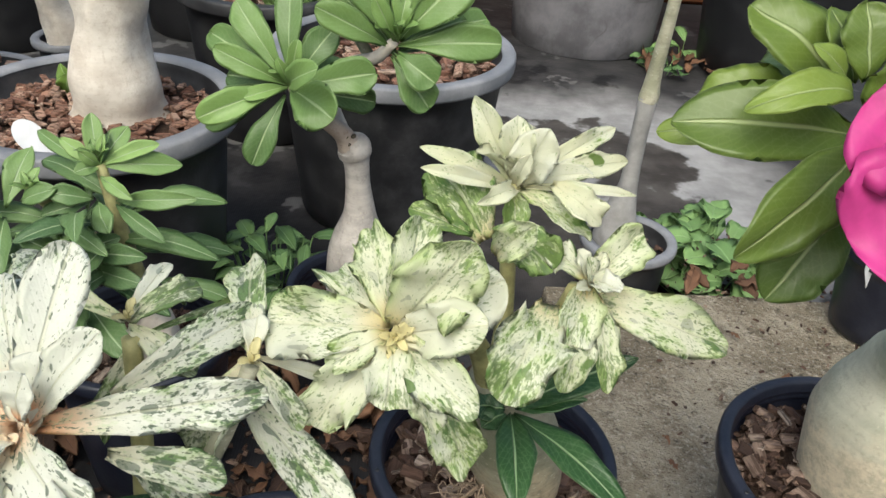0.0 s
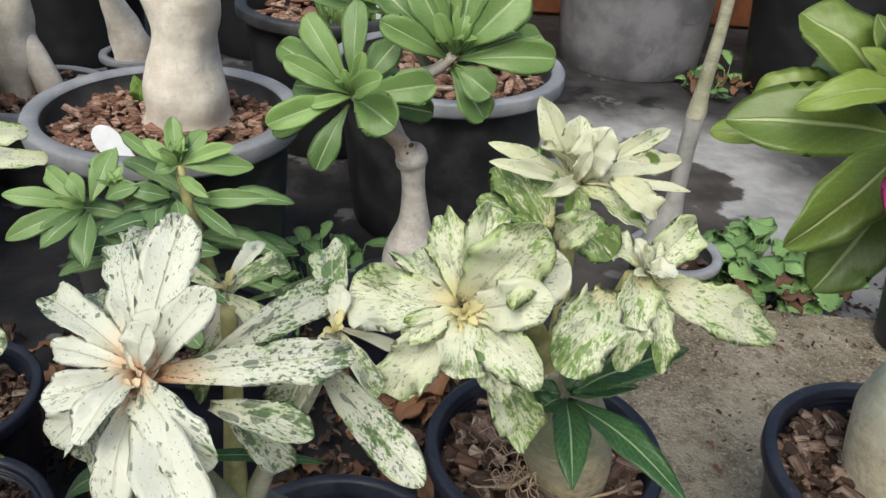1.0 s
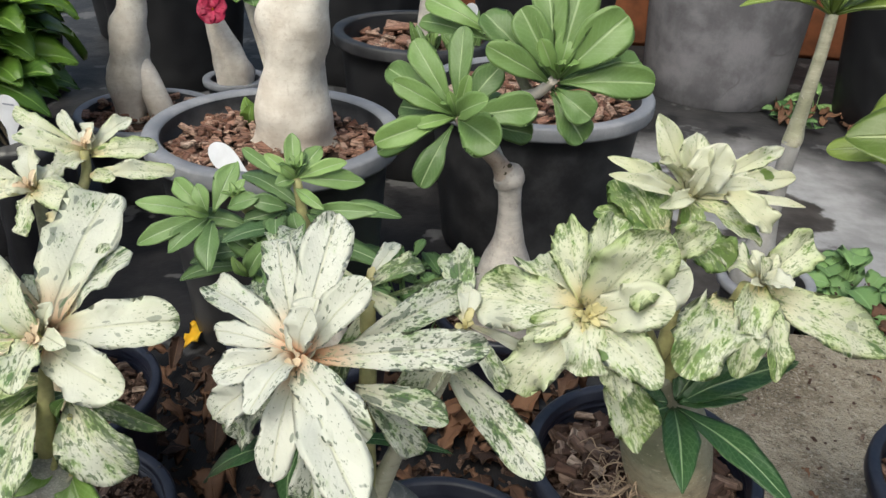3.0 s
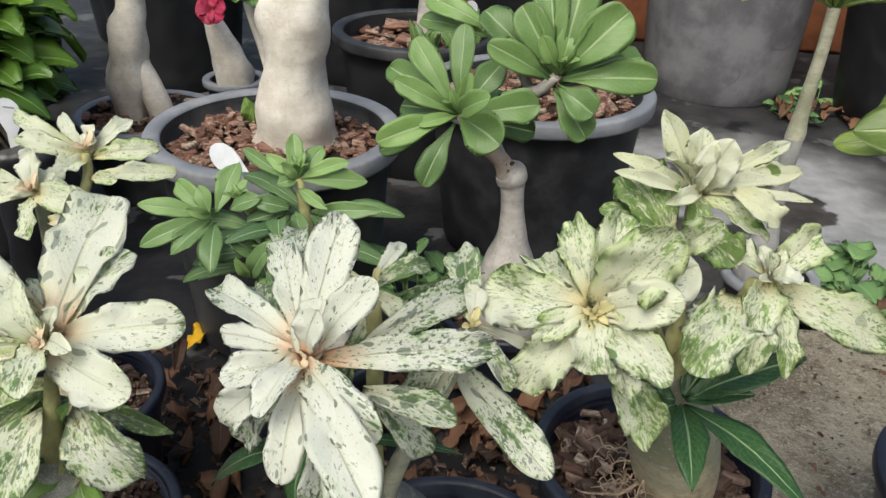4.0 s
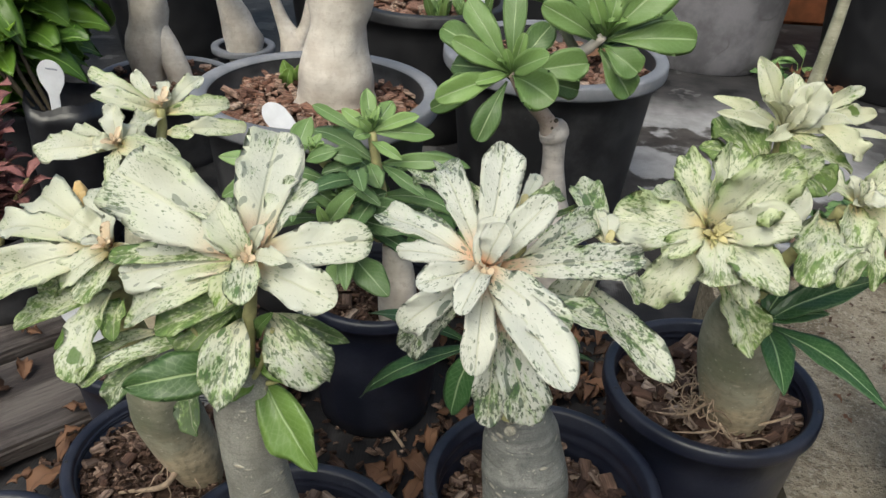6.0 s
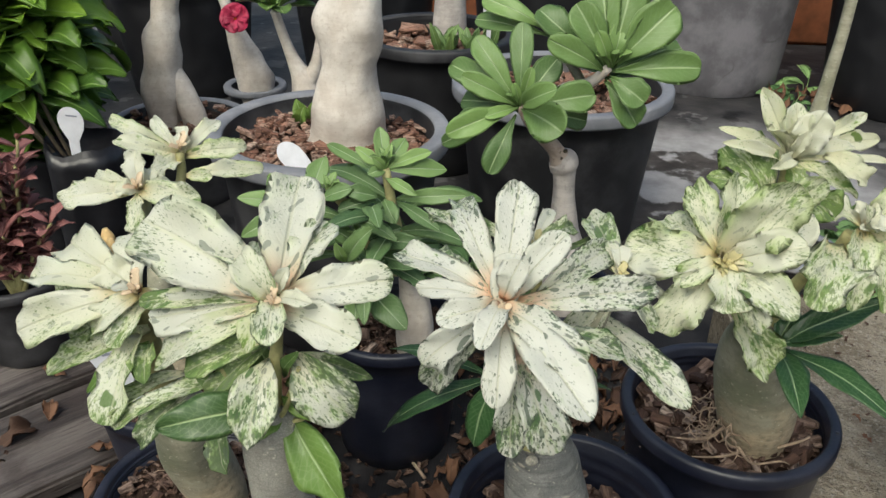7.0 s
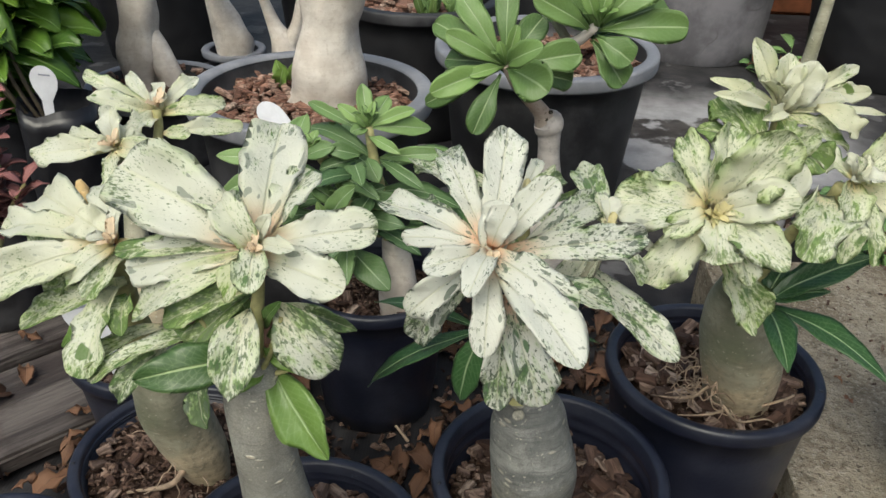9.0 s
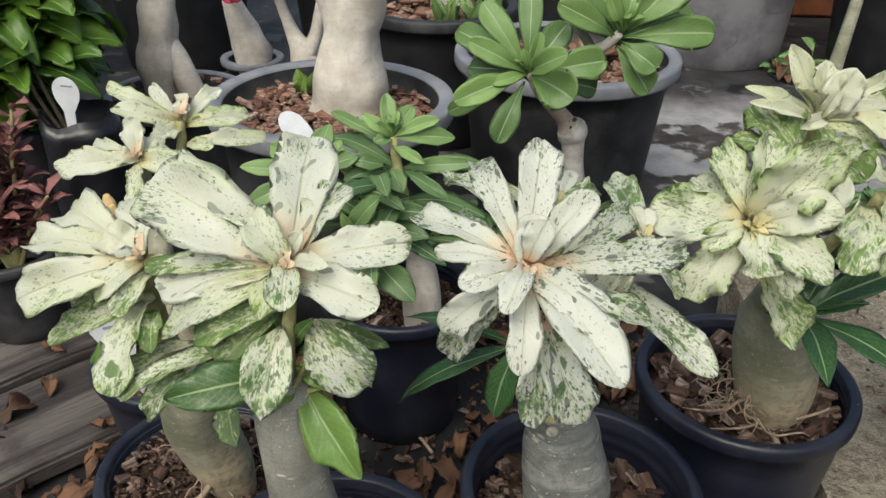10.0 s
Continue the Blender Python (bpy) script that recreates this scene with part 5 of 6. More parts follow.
heart_leaves(left, (-0.279, 0.230, 0.452), (0.0, -0.6, 0.8), 6, 0.012, VARIEGATED, warm=1.0)
for dx, dy, dz in ((0.027, -0.0048, -0.0072), (-0.03, 0.006, 0.0024), (0.0168, -0.012, 0.012), (-0.018, -0.012, 0.0072), (0.03, 0.0072, 0.0108), (-0.012, -0.0168, -0.0048), (0.018, 0, 0.0204), (-0.0252, -0.0024, 0.018)):
    limb("leaf_stalk", [(-0.285, 0.224, 0.378, 0.0022), (-0.285 + 0.5 * dx, 0.224 + 0.6 * dy, 0.384 + 0.4 * dz, 0.0016), (-0.285 + dx, 0.224 + dy, 0.396 + dz, 0.0012)], STEM, left, 4, 7, cap=False)

edge = front_pot((-0.410, 0.375), 0.09, 0.16, "pale yellow desert rose with a leaning smooth bulb", chips=26, size=0.0115, keep=0.03, hole=(0.021, -0.008), deep=0.010)
limb("caudex", [(-0.379, 0.372, 0.125, 0.012), (-0.382, 0.367, 0.150, 0.0185), (-0.386, 0.363, 0.172, 0.0225), (-0.393, 0.356, 0.204, 0.0252), (-0.397, 0.348, 0.239, 0.0258), (-0.396, 0.338, 0.275, 0.0225), (-0.397, 0.33, 0.305, 0.015)], CAUDEX_TAN, edge, label="smooth grey-tan leaning bulb", seg=28)
limb("branch", [(-0.400, 0.326, 0.318, 0.012), (-0.394, 0.308, 0.36, 0.009), (-0.387, 0.296, 0.388, 0.0065), (-0.384, 0.291, 0.406, 0.0048)], STEM, edge, 5, 12)
spray(edge, LEAVES_EDGE_UPPER, VARIEGATED, warm=0.7, cream=0.6)
spray(edge, LEAVES_EDGE_LOWER, VARIEGATED, face=(0, -0.7, 0.7), cream=0.6, wave=0.07)
leaf(edge, (-0.372, 0.268, 0.395), (-0.412, 0.255, 0.362), 0.010, (0, -0.7, 0.7), GREEN, (0.5, 0), label="plain green leaf", shape="egg")
heart_leaves(edge, (-0.376, 0.277, 0.424), (-0.1, -0.5, 0.85), 3, 0.024, VARIEGATED, warm=0.8, cream=0.3)
heart_leaves(edge, (-0.374, 0.270, 0.428), (-0.1, -0.6, 0.8), 5, 0.014, VARIEGATED, warm=0.9)
root(edge, [(-0.392, 0.342, 0.175), (-0.397, 0.330, 0.170), (-0.412, 0.334, 0.158), (-0.428, 0.338, 0.150), (-0.440, 0.332, 0.152)], 0.0030)
tangle(edge, (-0.391, 0.366), (-0.41, 0.375, 0.07), 0.024, 0.153, 7, 0.0006, (2.0, 6.0))
for tip in ((-0.436, 0.357, 0.418), (-0.430, 0.350, 0.414), (-0.441, 0.361, 0.409)):
    limb("flower_bud", [(-0.40, 0.30, 0.40, 0.0015), (tip[0] + 0.004, tip[1] - 0.006, tip[2] - 0.01, 0.002), (tip[0] + 0.001, tip[1], tip[2] - 0.003, 0.005), (tip[0], tip[1], tip[2] + 0.005, 0.002)], BUD, edge, 4, 10)

far_left = front_pot((-0.490, 0.530), 0.086, 0.16, "small cream desert rose with two crowns and buds", chips=50, keep=0.02, deep=0.02, group="second row of potted plants")
limb("caudex", [(-0.49, 0.53, 0.13, 0.02), (-0.495, 0.545, 0.18, 0.022), (-0.505, 0.56, 0.23, 0.015), (-0.51, 0.575, 0.29, 0.008), (-0.518, 0.584, 0.342, 0.005)], CAUDEX_TAN, far_left)
limb("branch", [(-0.506, 0.565, 0.25, 0.009), (-0.502, 0.60, 0.30, 0.006), (-0.498, 0.635, 0.335, 0.005), (-0.497, 0.640, 0.362, 0.0045)], STEM, far_left, 5, 12)
spray(far_left, LEAVES_FAR_LOW, VARIEGATED, face=(0, -0.78, 0.62), warm=0.5, cream=0.55, wave=0.13, wide=0.86)
spray(far_left, LEAVES_FAR_HIGH, VARIEGATED, face=(0, -0.78, 0.62), warm=0.4, cream=0.65, wave=0.13, wide=0.86)
heart_leaves(far_left, (-0.518, 0.579, 0.345), (0, -0.5, 0.9), 6, 0.019, VARIEGATED, warm=0.9, cream=0.3)
heart_leaves(far_left, (-0.497, 0.643, 0.362), (0.1, -0.4, 0.9), 6, 0.0195, VARIEGATED, warm=0.9, cream=0.3)

green = front_pot((-0.277, 0.640), 0.088, 0.18, "bushy green desert rose with a pale bulb in a dark pot", chips=60, keep=0.03, group="second row of potted plants")
limb("caudex", [(-0.248, 0.61, 0.14, 0.020), (-0.248, 0.61, 0.185, 0.021), (-0.249, 0.61, 0.215, 0.0165), (-0.256, 0.61, 0.245, 0.010)], CAUDEX_PALE, green)
limb("branch", [(-0.253, 0.61, 0.23, 0.009), (-0.268, 0.616, 0.30, 0.0065), (-0.279, 0.622, 0.362, 0.0045)], STEM, green, 5, 10)
limb("branch", [(-0.268, 0.62, 0.26, 0.01), (-0.30, 0.615, 0.30, 0.007), (-0.335, 0.610, 0.345, 0.005)], STEM, green, 5, 12)
limb("branch", [(-0.268, 0.618, 0.25, 0.01), (-0.285, 0.60, 0.28, 0.007), (-0.300, 0.585, 0.30, 0.005)], STEM, green, 5, 12)
GREEN_FACE = (0, -0.82, 0.58)
spray(green, LEAVES_GREEN_TOP, BLUE_GREEN, "oval", GREEN_FACE, wave=0.03, cup=0.13, wide=0.95)
spray(green, LEAVES_GREEN_TOP_INNER, BLUE_GREEN, "oval", GREEN_FACE, wave=0.03, cup=0.13, wide=0.95)
spray(green, LEAVES_GREEN_SIDE, BLUE_GREEN, "oval", GREEN_FACE, wave=0.03, cup=0.13, wide=0.95)
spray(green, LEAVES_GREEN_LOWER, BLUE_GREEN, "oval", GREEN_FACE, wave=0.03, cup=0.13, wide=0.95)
heart_leaves(green, (-0.279, 0.622, 0.364), (0, -0.2, 1), 7, 0.026, BLUE_GREEN, "oval", young=1.1)
heart_leaves(green, (-0.300, 0.578, 0.304), (0, -0.2, 1), 6, 0.024, BLUE_GREEN, "oval", young=1.1)
heart_leaves(green, (-0.335, 0.610, 0.337), (0, -0.2, 1), 6, 0.024, BLUE_GREEN, "oval", young=1.0)
# Inner filler leaves; low tints put the bush's interior shade into their colour.
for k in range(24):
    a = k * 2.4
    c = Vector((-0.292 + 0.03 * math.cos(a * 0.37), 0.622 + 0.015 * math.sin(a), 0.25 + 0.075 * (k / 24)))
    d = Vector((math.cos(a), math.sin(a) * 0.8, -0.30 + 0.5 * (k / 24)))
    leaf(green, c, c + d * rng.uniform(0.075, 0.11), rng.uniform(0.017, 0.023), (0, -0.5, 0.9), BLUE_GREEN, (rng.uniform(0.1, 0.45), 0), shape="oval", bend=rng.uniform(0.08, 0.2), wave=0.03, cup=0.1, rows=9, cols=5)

# ---- pale green bottle-stemmed plant ----
bottle = front_pot((-0.085, 0.825), 0.085, 0.115, "green desert rose with a silver bottle-shaped stem and two crowns", chips=40, keep=0.03, group="second row of potted plants")
limb("caudex", [(-0.080, 0.815, 0.06, 0.041), (-0.081, 0.813, 0.13, 0.0385), (-0.083, 0.812, 0.165, 0.036), (-0.083, 0.811, 0.19, 0.030), (-0.083, 0.81, 0.22, 0.0195), (-0.0845, 0.809, 0.255, 0.0140), (-0.0865, 0.808, 0.285, 0.0140), (-0.088, 0.808, 0.294, 0.0172), (-0.089, 0.807, 0.304, 0.0176), (-0.093, 0.805, 0.312, 0.012)], CAUDEX_SILVER, bottle, label="silver bottle-shaped stem")
limb("branch", [(-0.092, 0.807, 0.302, 0.0140), (-0.100, 0.801, 0.320, 0.0100), (-0.115, 0.790, 0.338, 0.0085), (-0.126, 0.780, 0.352, 0.0072), (-0.135, 0.772, 0.366, 0.0065), (-0.146, 0.765, 0.385, 0.005)], KNOT, bottle, 5, 14, 0.09)
limb("branch", [(-0.100, 0.812, 0.312, 0.008), (-0.115, 0.84, 0.345, 0.0065), (-0.100, 0.825, 0.385, 0.0065), (-0.068, 0.797, 0.405, 0.0062), (-0.050, 0.785, 0.426, 0.005)], CAUDEX_PALE, bottle, 5, 14, 0.09)
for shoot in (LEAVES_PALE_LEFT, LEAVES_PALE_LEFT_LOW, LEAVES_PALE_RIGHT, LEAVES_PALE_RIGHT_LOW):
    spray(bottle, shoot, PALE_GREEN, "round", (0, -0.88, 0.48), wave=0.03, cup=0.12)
heart_leaves(bottle, (-0.146, 0.763, 0.385), (0, -0.3, 1), 6, 0.028, PALE_GREEN, "round", young=1.1)
heart_leaves(bottle, (-0.046, 0.787, 0.424), (0, -0.3, 1), 7, 0.038, PALE_GREEN, "round", young=1.1)
limb("branch", [(-0.075, 0.815, 0.40, 0.006), (-0.095, 0.83, 0.425, 0.0052), (-0.107, 0.835, 0.44, 0.0035)], STEM_GREY, bottle, 5, 12)
# Leaves filling in behind both crowns, tinted dark for the shade there.
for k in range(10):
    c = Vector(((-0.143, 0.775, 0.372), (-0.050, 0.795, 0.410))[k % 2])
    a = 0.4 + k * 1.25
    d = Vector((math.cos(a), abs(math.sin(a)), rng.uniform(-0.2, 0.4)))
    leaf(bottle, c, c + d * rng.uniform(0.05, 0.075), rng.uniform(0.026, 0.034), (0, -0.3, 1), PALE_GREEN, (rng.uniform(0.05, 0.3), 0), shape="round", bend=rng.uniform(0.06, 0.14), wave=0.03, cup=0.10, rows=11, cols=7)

for x, z, r in ((-0.097, 0.3205, 0.0032), (-0.0885, 0.3215, 0.0026), (-0.093, 0.312, 0.0020)):
    part("scar", lathe("scar", [(r, -0.003), (r * 0.95, 0.0004), (r * 0.6, 0.0008), (r * 0.1, 0.0002)], 14, 0.1), STEM_DARK, bottle, (x, 0.7935, z), "small dark pruning scar").rotation_euler = (radians(75), 0, 0)

# ---- rose in bloom on the slab ----
rose = front_pot((0.318, 0.440), 0.104, 0.245, "blooming pink desert rose with a fat grey-green caudex", chips=230, keep=0.05, hole=(0.02, 0.005), floor=0.084, deep=0.018, size=0.0115)
limb("caudex", [(0.338, 0.448, 0.19, 0.050), (0.336, 0.448, 0.225, 0.057), (0.328, 0.445, 0.265, 0.058), (0.320, 0.44, 0.305, 0.050), (0.312, 0.432, 0.34, 0.036), (0.302, 0.42, 0.365, 0.024), (0.285, 0.40, 0.40, 0.014), (0.24, 0.39, 0.46, 0.010), (0.20, 0.378, 0.52, 0.007), (0.19, 0.375, 0.536, 0.006)], CAUDEX_ROSE, rose, label="fat smooth grey-green caudex", lump=0.06, freq=14)
for shoot in (LEAVES_ROSE_SIDE, LEAVES_ROSE_TOP):
    spray(rose, shoot, ROSE_GREEN, "broad", (-0.1, -0.75, 0.65), wave=0.05, cup=0.10)
heart_leaves(rose, (0.195, 0.372, 0.535), (-0.1, -0.3, 0.95), 7, 0.034, ROSE_GREEN, "broad", young=1.1)


def flower(plant, centre, axis, size, material, petals=5, turn=0.0):
    """Five broad petals round a short throat."""
    ax = Vector(axis).normalized()
    s = ax.cross(Vector((0, 0, 1)))
    s.normalize()
    u = s.cross(ax)
    c = Vector(centre)
    th = part("flower", lathe("flower", [(0.0005, 0), (size * 0.10, size * 0.02), (size * 0.06, size * 0.12)], 12), YELLOW, plant, c)
    th.rotation_euler = ax.to_track_quat("Z", "Y").to_euler()
    inv = th.rotation_euler.to_matrix().inverted()
    for k in range(petals):
        a = 2 * math.pi * k / petals + turn
        d = s * math.cos(a) + u * math.sin(a)
        me = leaf_mesh("petal", inv @ (d * size + ax * size * 0.18), size * 1.2, inv @ ax, bend=0.08, shape="petal", wave=0.04, cup=0.1, seed=k + 3.0)
        part("petal", me, material, th)
    return th


flower(rose, (0.193, 0.312, 0.543), (-0.1, -0.8, 0.38), 0.048, MAGENTA, turn=0.62)

# ---- large pots behind ----
def big_pot(name, centre, r, h, label, rim=POT_RIM, body=POT_BLACK, chips=0, deep=0.035, foot=0.78, floor=0.0, lip=0.014, lip_h=0.02, group="large pots behind", wob=0.0, size=0.02, mix=CHIP_RED):
    th = thing(name, (centre[0], centre[1], floor), label, "potted plant" if chips else "pot", group)
    pot(th, centre, r, h - floor, body, foot=foot, rim_material=rim, lip=lip, lip_h=lip_h, deep=deep, floor=floor, wob=wob)
    filling(th, centre, r - lip - 0.008, h - deep, max(chips, 30), size, mix, 0.0, joined=True, label="red-brown bark chips")
    return th


left_big = big_pot("potted_desert_rose", (-0.401, 0.918), 0.163, 0.292, "thick-trunked old desert rose in a large grey-rimmed black pot", chips=760, size=0.0135, deep=0.022)
limb("trunk", [(-0.378, 0.935, 0.235, 0.075), (-0.378, 0.934, 0.258, 0.066), (-0.377, 0.932, 0.280, 0.053), (-0.376, 0.93, 0.31, 0.047), (-0.374, 0.93, 0.345, 0.0435), (-0.373, 0.93, 0.375, 0.0405), (-0.371, 0.93, 0.40, 0.0425), (-0.369, 0.93, 0.43, 0.0435), (-0.365, 0.93, 0.46, 0.037), (-0.362, 0.93, 0.49, 0.028), (-0.36, 0.93, 0.54, 0.021)], CAUDEX_PALE, left_big, 6, 36, 0.12, "thick pale smooth trunk", freq=17)
for k, (x, y, l) in enumerate(((-0.452, 0.995, 0.034), (-0.438, 1.0, 0.03), (-0.460, 0.985, 0.026))):
    leaf(left_big, (x, y, 0.266), (x + 0.010 * (k - 1), y - 0.015, 0.274 + l), 0.024, (0, -1, 0.5), GREEN, (0.75, 0), "seedling_leaf", shape="egg")

big_pot("potted_plant", (-0.069, 1.246), 0.186, 0.268, "large black pot with a faded grey rim and bark chips", chips=380, size=0.018, deep=0.025)


def dead_leaf(at, length, turn, tint, tilt=0.15, mat=None, name="dead_leaf", curl=0.25):
    d = Vector((math.cos(turn), math.sin(turn), 0))
    base = Vector(at) - d * length * 0.5
    base.z += 0.004
    t = d * length
    t.z += length * tilt
    me = leaf_mesh(name, t, length * rng.uniform(0.35, 0.55), (rng.uniform(-0.3, 0.3), rng.uniform(-0.3, 0.3), 1), bend=rng.uniform(0.0, curl), shape="egg", wave=0.26, cup=rng.uniform(-0.3, 0.35), rows=10, cols=7, seed=rng.uniform(0, 90))
    ob = part(name, me, mat or DEAD_LEAF, None, base)
    ob.color = (tint, 0, 0, 1)
    low = min((v.co.z for v in me.vertices))
    ob.location.z = at[2] + 0.0015 - low
    return tagged(ob, rng.choice(("curled dry brown fallen leaf on the ground", "brittle brown fallen leaf lying flat")) if mat is None else "fresh yellow petal fallen beside the pots", "fallen leaf", "fallen leaves")


# behind, far pots and trunks
back_a = big_pot("potted_desert_rose", (-0.775, 1.30), 0.125, 0.150, "pale two-legged desert rose in a dark pot", chips=160, rim=POT_RIM, lip=0.007, deep=0.012)
limb("trunk", [(-0.794, 1.29, 0.12, 0.022), (-0.796, 1.29, 0.15, 0.029), (-0.796, 1.29, 0.20, 0.0365), (-0.787, 1.29, 0.255, 0.0360), (-0.782, 1.29, 0.305, 0.032), (-0.772, 1.29, 0.335, 0.026), (-0.767, 1.29, 0.365, 0.023), (-0.755, 1.29, 0.42, 0.022), (-0.745, 1.29, 0.52, 0.018)], CAUDEX_PALE, back_a, 5, 22, 0.12, "pale swollen trunk")
limb("trunk", [(-0.738, 1.285, 0.12, 0.020), (-0.742, 1.285, 0.165, 0.023), (-0.754, 1.285, 0.205, 0.022), (-0.772, 1.288, 0.24, 0.020), (-0.790, 1.29, 0.275, 0.015)], CAUDEX_PALE, back_a, 5, 16)

back_b = big_pot("potted_desert_rose", (-0.715, 1.585), 0.066, 0.13, "small pale desert rose with a pink flower in a grey-rimmed pot", chips=40, rim=POT_RIM, lip=0.009, lip_h=0.012)
limb("trunk", [(-0.704, 1.56, 0.10, 0.038), (-0.706, 1.56, 0.14, 0.040), (-0.716, 1.56, 0.185, 0.033), (-0.73, 1.555, 0.23, 0.024), (-0.742, 1.55, 0.28, 0.015), (-0.758, 1.55, 0.34, 0.011), (-0.775, 1.55, 0.42, 0.009)], CAUDEX_PALE, back_b, 5, 18, 0.12)
flower(back_b, (-0.715, 1.50, 0.293), (0.1, -0.9, 0.35), 0.030, DEEP_PINK, turn=0.2)

back_c = big_pot("potted_desert_rose", (-0.545, 1.43), 0.085, 0.13, "forked pale desert rose with a green crown in a dark pot", chips=40, rim=POT_BLACK, lip=0.01)
limb("trunk", [(-0.548, 1.40, 0.10, 0.034), (-0.55, 1.40, 0.145, 0.036), (-0.556, 1.40, 0.195, 0.026), (-0.572, 1.40, 0.235, 0.014), (-0.588, 1.40, 0.28, 0.010), (-0.604, 1.40, 0.335, 0.008)], CAUDEX_PALE, back_c, 5, 18)
limb("branch", [(-0.552, 1.40, 0.19, 0.020), (-0.53, 1.40, 0.235, 0.013), (-0.515, 1.40, 0.30, 0.009)], CAUDEX_PALE, back_c, 5, 14)
for k in range(18):
    a = k * 2.4
    el = 0.1 + 0.07 * (k % 9)
    d = Vector((math.cos(a) * math.cos(el), math.sin(a) * math.cos(el), math.sin(el)))
    c = Vector((-0.60, 1.395, 0.335))
    leaf(back_c, c, c + d * rng.uniform(0.07, 0.11), 0.036, (0, 0, 1), GREEN, (rng.uniform(0.3, 0.8), 0), shape="round", bend=0.08, wave=0.02)

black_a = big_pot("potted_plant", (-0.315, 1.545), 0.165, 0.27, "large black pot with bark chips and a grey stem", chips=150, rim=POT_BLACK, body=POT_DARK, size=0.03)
limb("trunk", [(-0.29, 1.60, 0.22, 0.04), (-0.29, 1.60, 0.30, 0.034), (-0.285, 1.60, 0.40, 0.03), (-0.28, 1.60, 0.52, 0.027)], CAUDEX_SILVER, black_a)
for k in range(26):
    a = rng.uniform(0, 6.28)
    d = Vector((math.cos(a) * 0.5, math.sin(a) * 0.5, rng.uniform(0.6, 1.2)))
    c = Vector((-0.25 + rng.uniform(-0.05, 0.05), 1.50 + rng.uniform(-0.03, 0.03), 0.235))
    leaf(black_a, c, c + d * rng.uniform(0.03, 0.07), 0.018, (0, -1, 0.6), PALE_GREEN, (rng.uniform(0.3, 0.9), 0), "seedling_leaf", shape="egg", rows=7, cols=5)
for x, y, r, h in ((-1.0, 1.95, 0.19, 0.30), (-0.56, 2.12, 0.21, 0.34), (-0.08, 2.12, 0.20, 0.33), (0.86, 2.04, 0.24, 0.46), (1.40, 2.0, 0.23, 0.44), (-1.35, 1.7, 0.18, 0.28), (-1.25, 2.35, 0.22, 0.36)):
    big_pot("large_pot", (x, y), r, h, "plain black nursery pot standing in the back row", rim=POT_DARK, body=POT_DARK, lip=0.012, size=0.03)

grey = big_pot("large_pot", (0.395, 2.20), 0.235, 0.44, "large weathered grey clay pot with drip stains", rim=POT_GREY, body=POT_GREY, foot=0.80, lip=0.02, lip_h=0.03, size=0.03)


def planter(at, size, label):
    th = thing("planter", at, label, "planter", "large pots behind")
    w, d, h = size
    bm = bmesh.new()
    bmesh.ops.create_cube(bm, size=1.0, matrix=Matrix.LocRotScale((0, 0, h / 2), None, (w, d, h)))
    bmesh.ops.bevel(bm, geom=bm.edges[:], offset=0.012, segments=2, affect="EDGES")
    part("body", bm, TERRACOTTA, th, at)
    bm = bmesh.new()
    bmesh.ops.create_cube(bm, size=1.0, matrix=Matrix.LocRotScale((0, 0, h + 0.015), None, (w + 0.04, d + 0.04, 0.05)))
    bmesh.ops.bevel(bm, geom=bm.edges[:], offset=0.01, segments=2, affect="EDGES")
    part("rim", bm, TERRACOTTA, th, at)


planter((0.30, 2.75, 0), (1.5, 0.3, 0.42), "long orange-brown terracotta planter behind the pots")

# thin-stemmed plant
thin = big_pot("potted_desert_rose", (0.262, 0.945), 0.062, 0.13, "tall thin-stemmed desert rose in a small dark pot", chips=30, rim=POT_RIM, lip=0.006, lip_h=0.01, size=0.012, deep=0.018, mix=CHIP)
limb("caudex", [(0.244, 0.945, 0.10, 0.028), (0.244, 0.945, 0.135, 0.029), (0.244, 0.945, 0.17, 0.021), (0.247, 0.946, 0.21, 0.0120), (0.249, 0.95, 0.27, 0.0105), (0.251, 0.952, 0.322, 0.0112)], STEM_SILT, thin, label="silt-grey swollen foot")
limb("stem", [(0.251, 0.952, 0.318, 0.0120), (0.252, 0.952, 0.326, 0.0120), (0.252, 0.952, 0.345, 0.0096), (0.254, 0.95, 0.38, 0.0082), (0.257, 0.95, 0.43, 0.0074), (0.258, 0.95, 0.478, 0.0068)], STEM_GREY, thin, label="thin grey-green stem")
for dx, dy, dz, w, tint in ((-0.11, -0.03, 0.010, 0.028, 1.2), (0.12, -0.02, 0.01, 0.036, 0.6), (0.13, 0.03, 0.04, 0.036, 0.5), (-0.06, -0.06, 0.07, 0.036, 0.6), (0.03, -0.08, 0.07, 0.036, 0.7), (-0.09, 0.05, 0.06, 0.034, 0.5), (0.07, 0.08, 0.08, 0.034, 0.6)):
    leaf(thin, (0.258, 0.95, 0.476), (0.258 + dx, 0.95 + dy, 0.476 + dz), w, (0, -0.2, 1), ROSE_GREEN, (tint, 0), shape="egg")

